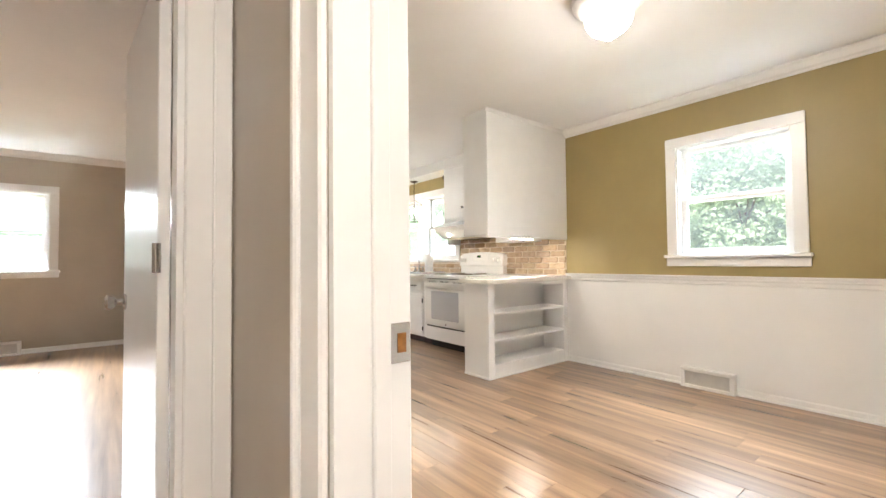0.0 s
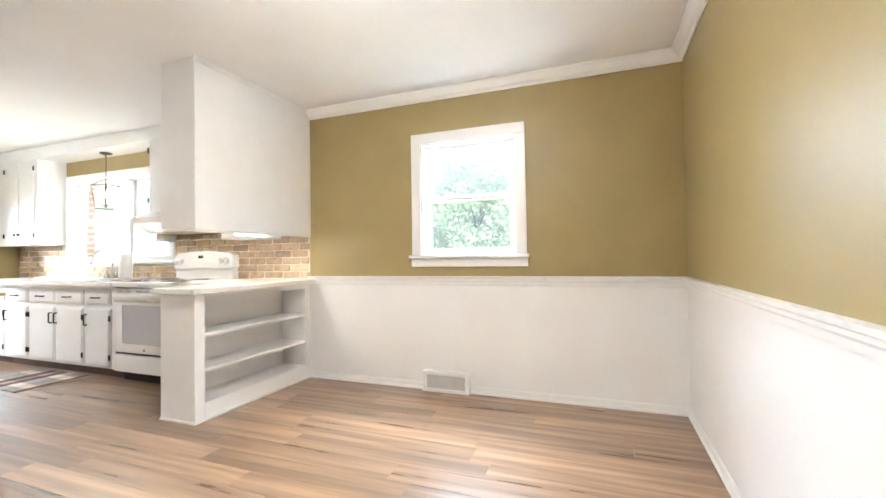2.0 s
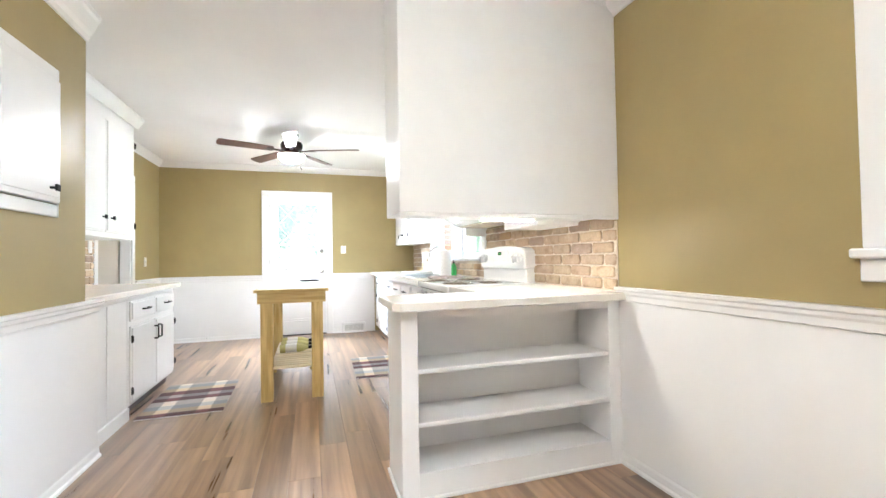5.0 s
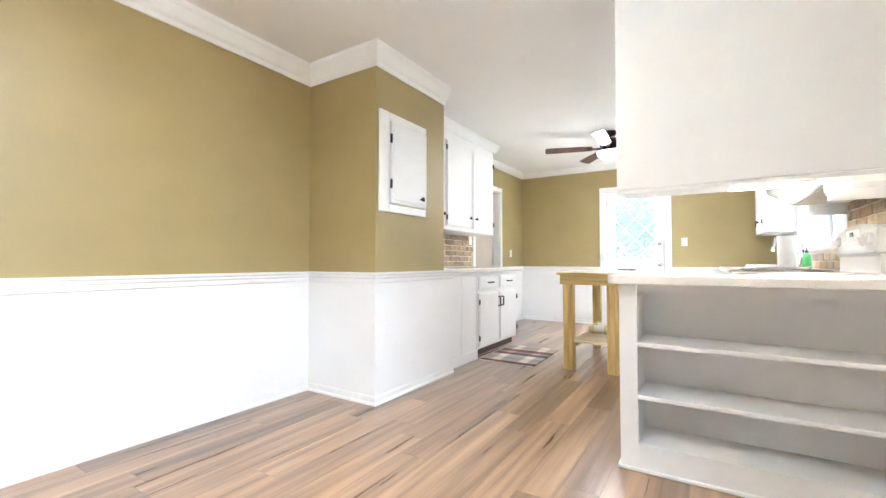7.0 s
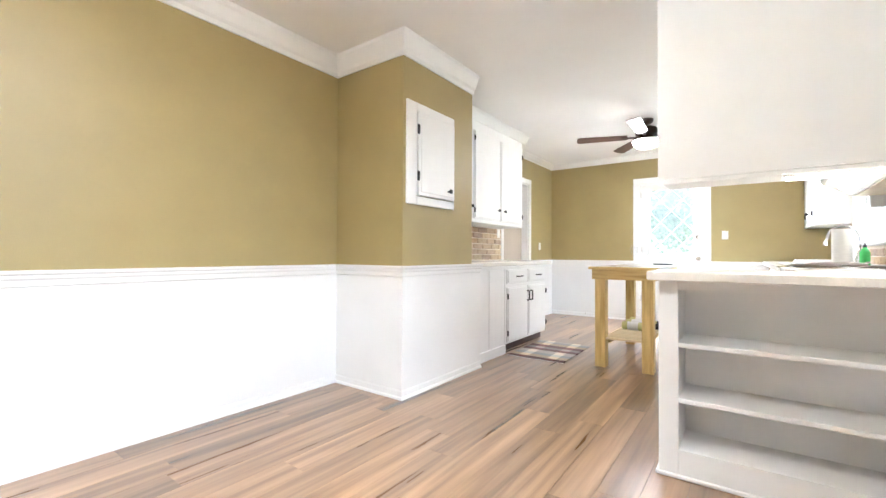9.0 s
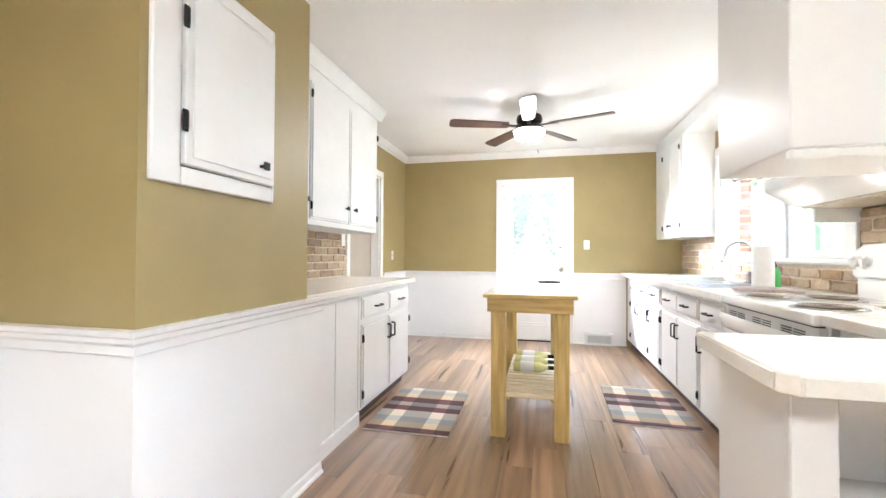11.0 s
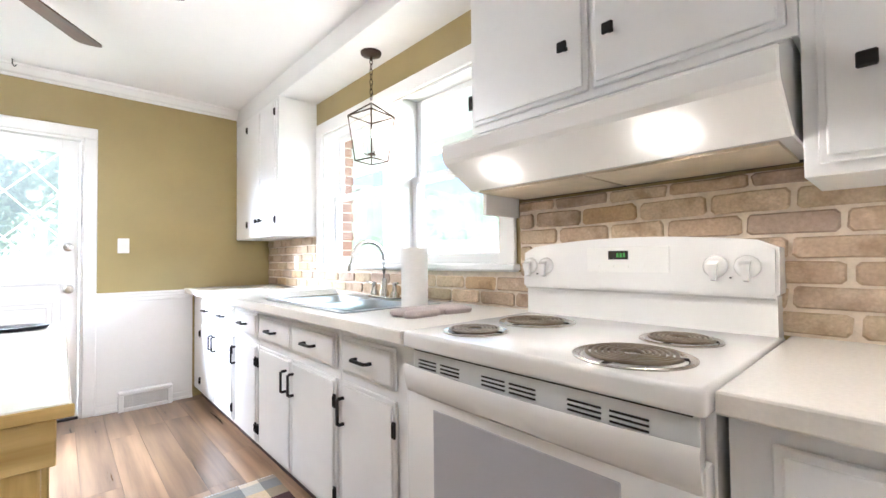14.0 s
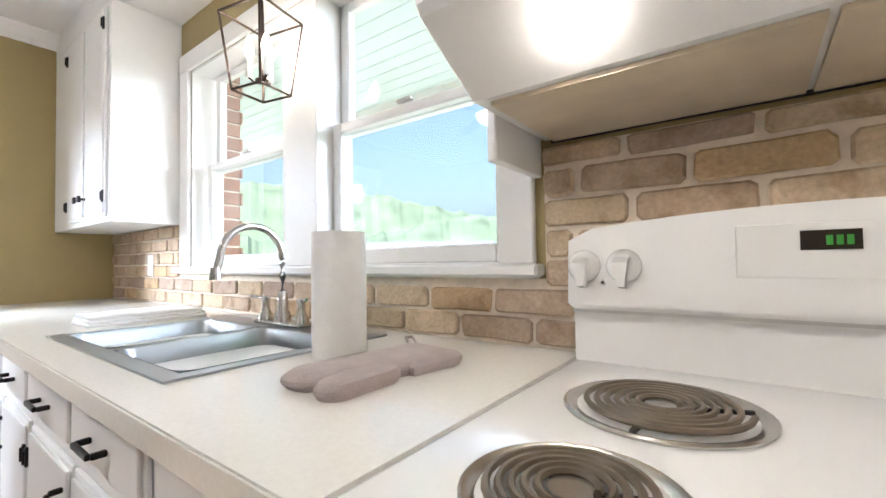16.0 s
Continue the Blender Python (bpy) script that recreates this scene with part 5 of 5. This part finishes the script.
wine_glass(1.97, 6.90)
wine_glass(2.07, 6.96)
tray = thing("oval_tray", at(2.24, 6.97, TZ), "small dark oval tray on the table", "tray")
bm = lathe(B(), [(0.0, 0.004), (0.085, 0.004), (0.10, 0.014), (0.104, 0.014), (0.09, 0.0), (0.0, 0.0)], 28)
bmesh.ops.transform(bm, matrix=Matrix.Diagonal((1.0, 0.7, 1, 1)), verts=bm.verts[:])
part("dish", bm, BLACK, tray, smooth=True)

# ---- rugs, floor registers, small fittings ----
def rug(x0, x1, y0, y1, turn, label):
    w, l = x1 - x0, y1 - y0
    ob = thing("kitchen_rug", at((x0 + x1) / 2, (y0 + y1) / 2, 0.0015, turn), label, "rug", "plaid kitchen rugs")
    bm = B()
    nx, ny = 14, 20
    grid = [[bm.verts.new((-w / 2 + w * i / nx, -l / 2 + l * j / ny, 0.008 + 0.0015 * noise.noise(Vector((i * 0.5 + x0 * 9, j * 0.5, 0))))) for j in range(ny + 1)] for i in range(nx + 1)]
    for i in range(nx):
        for j in range(ny):
            bm.faces.new((grid[i][j], grid[i + 1][j], grid[i + 1][j + 1], grid[i][j + 1]))
    r = bmesh.ops.extrude_face_region(bm, geom=bm.faces[:])
    for v in [g for g in r["geom"] if isinstance(g, bmesh.types.BMVert)]:
        v.co.z = 0.0
    part("mat", bm, PLAID, ob)
    bm = B()
    for s2 in (-1, 1):
        for k in range(40):
            x = -w / 2 + w * (k + 0.5) / 40
            box(bm, x - 0.003, x + 0.003, s2 * l / 2 - (0.012 if s2 < 0 else 0), s2 * l / 2 + (0.012 if s2 > 0 else 0), 0.001, 0.005)
    tagged(part("fringe", bm, CLOTH, ob), kind="stuff")


rug(1.05, 1.61, 5.69, 6.54, 1.0, "grey, cream and maroon plaid woven rug by the side counter")
rug(2.66, 3.20, 6.18, 7.0, -1.5, "grey, cream and maroon plaid woven rug before the sink")


def register(m, w, h, label, mat=VENT):
    r = thing("wall_register", m, label, "vent")
    d = 0.06
    bm = B()
    f = 0.034
    box(bm, 0, w, -d, -0.001, h - f * 0.8, h, 0.004)
    box(bm, 0, f, -d, -0.001, 0, h - f * 0.8, 0.004)
    box(bm, w - f, w, -d, -0.001, 0, h - f * 0.8, 0.004)
    box(bm, f, w - f, -d, -0.001, 0, f * 0.8, 0.004)
    part("surround", bm, WHITE, r)
    part("backing", bx(f, w - f, -0.03, -0.025, f * 0.8, h - f * 0.8), DARK, r)
    k = int(h / 0.012)
    for i in range(k):
        z = f * 0.8 + 0.002 + (h - f * 1.6 - 0.004) * i / k
        part("slat", bx(f, w - f, -0.05, -0.034, z, z + (h - f * 1.6) / k * 0.86), mat, r)


register(at(EAST - 0.012, 2.915, 0.0, -90), 0.40, 0.165, "white framed floor-level air register with grey louvres")
register(at(2.70, NORTH - 0.012, 0.0, 0), 0.35, 0.15, "white framed floor-level air register by the back door")
register(at(-1.25, ROOM_N - 0.012, 0.0, 0), 0.34, 0.17, "white framed bedroom air register")
dsp = thing("door_stop", at(0.86, NORTH - 0.018, 0.05, 0), "small spring door stop on the baseboard", "door stop")
part("spring", tube(B(), [(0, 0, 0), (0, -0.07, 0)], 0.007, 10), CHROME, dsp)
part("tip", tube(B(), [(0, -0.068, 0), (0, -0.08, 0)], 0.01, 10), PLASTIC, dsp)
hk = thing("ceiling_hook", at(2.12, NORTH - 0.12, CEIL - 0.005, 0), "small dark hook under the ceiling", "hook")
part("hook", tube(B(), [(0, 0, 0.004), (0, 0, -0.03), (0.012, 0, -0.045), (0.02, 0, -0.03)], 0.004, 8), BLACK, hk)
hg = thing("door_chime", at(HALL_W, 2.06, 2.07, 90), "small brown louvred door chime box", "chime")
part("box", bx(-0.09, 0.09, -0.05, 0.0, -0.09, 0.09, bevel=0.006), BRONZE, hg)
for i in range(5):
    part("louvre", bx(-0.07, 0.07, -0.056, -0.05, -0.07 + i * 0.03, -0.055 + i * 0.03), BARK, hg)

# ---- lamps ----
def ceiling_lamp(x, y, globe):
    dl = thing("ceiling_lamp", at(x, y, CEIL), "lit white glass globe lamp flush with the ceiling", "ceiling lamp")
    # Unseen pan, widened to keep the globe's light off the nearby ceiling.
    part("base", lathe(B(), [(0.0, 0.0), (0.18, 0.0), (0.19, -0.015), (0.185, -0.045), (0.16, -0.062), (0.12, -0.07), (0.0, -0.068)], 32), WHITE, dl, smooth=True)
    # Upper glass glows weakly on purpose, so the ceiling gets no hot spot.
    part("shoulder", lathe(B(), [(0.10, -0.069), (0.115, -0.075), (0.125, -0.105), (0.12, -0.145), (0.106, -0.166)], 32), GLOBETOP, dl, "dimmer upper part of the globe", smooth=True)
    part("globe", lathe(B(), [(0.106, -0.166), (0.09, -0.185), (0.05, -0.212), (0.016, -0.235), (0.0, -0.242)], 32), globe, dl, "glowing lower part of the globe", smooth=True)


ceiling_lamp(2.02, 2.50, GLOBE)
ceiling_lamp(-0.25, 0.55, HALLGLOBE)

fan = thing("ceiling_fan", at(2.062, 7.06, CEIL), "five-blade walnut and bronze ceiling fan with lit bowl", "ceiling fan")
part("canopy", lathe(B(), [(0.0, 0.0), (0.075, 0.0), (0.072, -0.03), (0.05, -0.05), (0.018, -0.055), (0.016, -0.08)], 24), BRONZE, fan, smooth=True)
part("motor", lathe(B(), [(0.016, -0.075), (0.07, -0.08), (0.11, -0.10), (0.118, -0.13), (0.11, -0.165), (0.075, -0.185), (0.07, -0.205), (0.09, -0.215), (0.09, -0.225), (0.0, -0.226)], 28), BRONZE, fan, smooth=True)
part("fitter", lathe(B(), [(0.0, -0.222), (0.142, -0.222), (0.146, -0.23), (0.142, -0.24), (0.135, -0.24), (0.13, -0.226), (0.0, -0.226)], 28), BRONZE, fan, smooth=True)
part("bowl", lathe(B(), [(0.128, -0.23), (0.14, -0.235), (0.13, -0.27), (0.10, -0.30), (0.05, -0.318), (0.0, -0.322)], 28), FANGLOBE, fan, "glowing frosted bowl", smooth=True)
for k in range(5):
    a = -89 + 72 * k
    m = pose(0, 0, -0.195, 0, 0, a)
    bm = B()
    box(bm, 0.09, 0.23, -0.018, 0.018, -0.004, 0.006, 0.003)
    box(bm, 0.19, 0.26, -0.035, 0.035, -0.003, 0.004, 0.002)
    bmesh.ops.transform(bm, matrix=m @ pose(0, 0, 0, 8, 0, 0), verts=bm.verts[:])
    part("blade_iron", bm, BRONZE, fan)
    bm = B()
    out = [(0.20, -0.052), (0.70, -0.068), (0.725, -0.058), (0.735, -0.03), (0.735, 0.03), (0.725, 0.058), (0.70, 0.068), (0.20, 0.052)]
    extrude(bm, out, "z", 0.004, 0.012)
    ob = part("blade", bm, WALNUT, fan, "walnut blade")
    ob.matrix_local = m @ pose(0, 0, 0, 11, 0, 0)

pd = thing("pendant_lantern", at(3.715, 6.82, UB), "dark bronze open cage lantern pendant with lit candle bulbs", "pendant lamp")
part("canopy", lathe(B(), [(0.0, 0.0), (0.062, 0.0), (0.06, -0.012), (0.03, -0.022), (0.008, -0.026), (0.008, -0.045)], 22), BRONZE, pd, smooth=True)
for i in range(8):
    bm = B()
    z = -0.055 - i * 0.03
    pts = [(0.009 * math.cos(2 * math.pi * j / 10), 0.0, z + 0.019 * math.sin(2 * math.pi * j / 10)) for j in range(11)]
    tube(bm, pts, 0.0025, 6)
    if i % 2:
        bmesh.ops.rotate(bm, cent=(0, 0, z), matrix=Matrix.Rotation(math.pi / 2, 3, 'Z'), verts=bm.verts[:])
    part("chain_link", bm, BRONZE, pd)
zt, zs, zb = -0.30, -0.38, -0.645
rt, rb = 0.135, 0.095
ANG = [radians(45 + 90 * i + 12) for i in range(4)]
ct = [(rt * 1.3 * math.cos(a) * 0.77, rt * 1.3 * math.sin(a) * 0.77, zs) for a in ANG]
cb = [(rb * 1.3 * math.cos(a) * 0.77, rb * 1.3 * math.sin(a) * 0.77, zb) for a in ANG]
for i in range(4):
    part("cage_bar", tube(B(), [(0, 0, zt), ct[i]], 0.0045, 6), BRONZE, pd)
    part("cage_bar", tube(B(), [ct[i], cb[i]], 0.0045, 6), BRONZE, pd)
    part("cage_bar", tube(B(), [ct[i], ct[(i + 1) % 4]], 0.0045, 6), BRONZE, pd)
    part("cage_bar", tube(B(), [cb[i], cb[(i + 1) % 4]], 0.0045, 6), BRONZE, pd)
bm = tube(B(), [(0, 0, zt), (0, 0, -0.60)], 0.005, 8)
lathe(bm, [(0.0, -0.615), (0.022, -0.61), (0.022, -0.60), (0.0, -0.595)], 14)
part("stem", bm, BRONZE, pd, smooth=True)
for i in range(3):
    a = radians(120 * i + 20)
    x, y = 0.042 * math.cos(a), 0.042 * math.sin(a)
    part("arm", tube(B(), [(0, 0, -0.60), (x * 0.6, y * 0.6, -0.61), (x, y, -0.595)], 0.004, 6), BRONZE, pd)
    cd = part("candle_sleeve", cyl(B(), Matrix.Translation((x, y, -0.595)), 0.011, 0.011, 0.07, 12), PLASTIC, pd, "white candle sleeve")
    part("bulb", lathe(B(), [(0.006, -0.525), (0.015, -0.505), (0.016, -0.49), (0.009, -0.465), (0.0, -0.445)], 14, Matrix.Translation((x, y, 0))), BULB, cd, "glowing flame bulb", smooth=True)

# ---- outdoors ----
bm = B()
R = 600
ring0 = [bm.verts.new((2 + 0.1 * math.cos(a), 4 + 0.1 * math.sin(a), -0.7)) for a in [2 * math.pi * i / 48 for i in range(48)]]
for rr, zz in ((30, -0.7), (120, -2.0), (R, -3.0)):
    ring1 = [bm.verts.new((2 + rr * math.cos(2 * math.pi * i / 48), 4 + rr * math.sin(2 * math.pi * i / 48), zz)) for i in range(48)]
    for i in range(48):
        bm.faces.new((ring0[i], ring0[(i + 1) % 48], ring1[(i + 1) % 48], ring1[i]))
    ring0 = ring1
solid("ground", bm, GRASS, "green lawn round the house", "ground", "structure")


def ridge(name, r, base, height, seed, label):
    """A wooded ridge all round, with a lumpy crest."""
    bm = B()
    n = 900
    rows = []
    for j in range(7):
        f2 = j / 6
        row = []
        for i in range(n):
            a = 2 * math.pi * i / n
            q = r + 40 * f2
            h = height * (0.7 + 0.5 * noise.noise(Vector((math.cos(a) * 2.2, math.sin(a) * 2.2, seed)))) + 1.8 * noise.noise(Vector((math.cos(a) * 30, math.sin(a) * 30, seed))) + 1.0 * noise.noise(Vector((math.cos(a) * 75, math.sin(a) * 75, seed)))
            z = base + h * math.sin(f2 * math.pi / 2) + 0.6 * noise.noise(Vector((q * math.cos(a) * 0.16, q * math.sin(a) * 0.16, f2 * 4)))
            row.append(bm.verts.new((q * math.cos(a), q * math.sin(a), z)))
        rows.append(row)
    for p, q in zip(rows, rows[1:]):
        for i in range(n):
            bm.faces.new((p[i], p[(i + 1) % n], q[(i + 1) % n], q[i]))
    return solid(name, bm, WOODS, label, "hills", "structure")


ridge("backdrop", 150, -4, 54, 1.7, "wooded green hills in the distance")
ridge("backdrop", 80, -4, 21, 5.2, "line of green woods beyond the yard")


def tree(x, y, h, seed):
    t = thing("tree", at(x, y, -0.8), "leafy green tree in the yard", "tree", "yard trees")
    rng = random.Random(seed)
    bm = B()
    tube(bm, [(0, 0, -0.3), (0.05, 0.02, h * 0.3), (0.0, 0.1, h * 0.75)], 0.14, 8)
    for k in range(7):
        a = rng.uniform(0, 6.28)
        z = h * rng.uniform(0.3, 0.6)
        tube(bm, [(0, 0, z), (math.cos(a) * h * 0.12, math.sin(a) * h * 0.12, z + h * 0.1), (math.cos(a) * h * 0.26, math.sin(a) * h * 0.26, z + h * 0.18)], 0.05, 6)
    part("trunk", bm, BARK, t)
    vs, fs = [], []
    lumps = [(rng.uniform(-0.26, 0.26) * h, rng.uniform(-0.26, 0.26) * h, h * rng.uniform(0.3, 0.9), h * rng.uniform(0.11, 0.18)) for _ in range(26)]
    for lx, ly, lz, lr in lumps:
        for _ in range(300):
            u = Vector((rng.gauss(0, 1), rng.gauss(0, 1), rng.gauss(0, 1))).normalized() * lr * rng.uniform(0.5, 1.05)
            c0 = Vector((lx, ly, lz)) + u
            a = Vector((rng.uniform(-1, 1), rng.uniform(-1, 1), rng.uniform(-1, 1))).normalized() * 0.13
            b3 = a.cross(Vector((rng.uniform(-1, 1), rng.uniform(-1, 1), rng.uniform(-1, 1)))).normalized() * 0.09
            k = len(vs)
            vs += [c0 - a, c0 + b3, c0 + a, c0 - b3]
            fs.append((k, k + 1, k + 2, k + 3))
    me = bpy.data.meshes.new("crown")
    me.from_pydata([tuple(v) for v in vs], [], fs)
    me.materials.append(LEAF)
    o = new("crown", me)
    o.parent = t


for i, (x, y, h) in enumerate([(31.0, 7.0, 8.6), (28.5, 12.5, 8.0), (34.0, 16.5, 9.0), (38.0, 10.5, 10.5), (32.5, 2.6, 8.8), (30.0, -3.5, 9.6), (-9.5, 34.0, 8.5), (26.0, 8.8, 8.5), (27.0, 10.8, 8.8), (25.0, 5.0, 8.0), (30.5, 14.2, 9.5), (-1.5, 25.0, 8.5), (3.2, 27.0, 9.5), (7.5, 24.0, 8.0)]):
    tree(x, y, h, i + 3)
patio = solid("pavement", bx(EAST + 0.17, 7.6, 3.5, 11.0, -0.75, -0.62), MORTAR, "pale concrete patio beside the house", "patio", "structure")

# porch roof over the sink window, brick wing of the house, neighbour's house
porch = thing("porch_roof", at(EAST + 0.17, 4.6, 2.44), "pale blue boarded porch ceiling with a white beam", "porch roof", kind="structure")
part("deck", bx(0.0, 1.56, 0.0, 8.5, 0.02, 0.10), SHINGLE, porch, "grey roof deck")
for i in range(12):
    part("board", bx(0.125 * i, 0.125 * i + 0.119, 0.0, 8.5, 0.0, 0.019), PORCHBOARD, porch)
part("beam", bx(1.40, 1.56, 0.0, 8.5, -0.09, 0.018, bevel=0.005), WHITE, porch, "white porch beam")
wing = thing("brick_veneer", at(EAST + 0.215, 7.74, 0), "red brick house veneer beside the sink window", "brick wall", kind="structure")
part("core", bx(-0.05, 0.045, 0.0, 0.9, -0.75, 2.42), MORTAR, wing)
VEN = mesh_of("brick", bx(-0.047, 0.047, -0.012, 0.0, 0, 0.064), OUTBRICK)
VEN2 = mesh_of("brick", bx(0.045, 0.057, 0, 0.195, 0, 0.064), OUTBRICK)
for r in range(24):
    z = 0.62 + r * 0.075
    o = new("brick", VEN)
    o.parent = wing
    o.location = (0.003 * (r % 2), 0, z)
    for k in range(4):
        o = new("brick", VEN2)
        o.parent = wing
        o.location = (0, 0.21 * k + (0.0 if r % 2 else 0.1) - 0.02, z)
house = thing("neighbour_house", at(29, 29, -1.4, 40), "low white neighbouring house with grey roof", "house")
part("wall", bx(-4, 4, -7, 7, 0, 2.5), WHITE, house)
bm = B()
extrude(bm, [(-4.6, 2.4), (4.6, 2.4), (0, 4.2)], "y", -7.6, 7.6)
part("roof", bm, SHINGLE, house)

# ---- floor planks ----
bm = B()
box(bm, -2.9, EAST + 0.1, -0.1, NORTH + 0.1, -0.12, -0.008)
floor = solid("floor", bm, PLANK, "brown wood-look laminate plank floor", "floor", "structure")
PWID, PLEN, GAP = 0.158, 1.22, 0.0005
PM = {}


def plank_mesh(l):
    key = round(l, 2)
    if key not in PM:
        bm = B()
        box(bm, -PWID / 2 + GAP, PWID / 2 - GAP, -key / 2 + GAP, key / 2 - GAP, -0.008, 0.0)
        for v in bm.verts:
            if v.co.z > -0.004:
                v.co.x *= 0.997
        PM[key] = mesh_of("plank", bm, PLANK)
    return PM[key]


rng = random.Random(11)
x = 0.24
while x < EAST:
    y = SOUTH - rng.uniform(0.05, PLEN)
    while y < NORTH + 0.05:
        a, b2 = max(y, SOUTH - 0.1), min(y + PLEN, NORTH + 0.14)
        if b2 - a > 0.05:
            o = new("plank", plank_mesh(b2 - a))
            o.parent = floor
            o.location = (x + PWID / 2, (a + b2) / 2, 0)
        y += PLEN
    x += PWID
vs, fs = [], []
x = 0.24 - PWID
while x > -2.9:
    y = -0.1 - rng.uniform(0, PLEN)
    while y < ROOM_N:
        a, b2 = max(y, -0.1) + GAP, min(y + PLEN, ROOM_N + 0.1) - GAP
        if b2 - a > 0.05:
            k = len(vs)
            vs += [(x + GAP, a, 0), (x + PWID - GAP, a, 0), (x + PWID - GAP, b2, 0), (x + GAP, b2, 0)]
            fs.append((k, k + 1, k + 2, k + 3))
        y += PLEN
    x -= PWID
me = bpy.data.meshes.new("hall_planks")
me.from_pydata(vs, [], fs)
me.materials.append(PLANK)
hp = new("hall_planks", me)
hp.parent = floor
tagged(hp, kind="stuff")
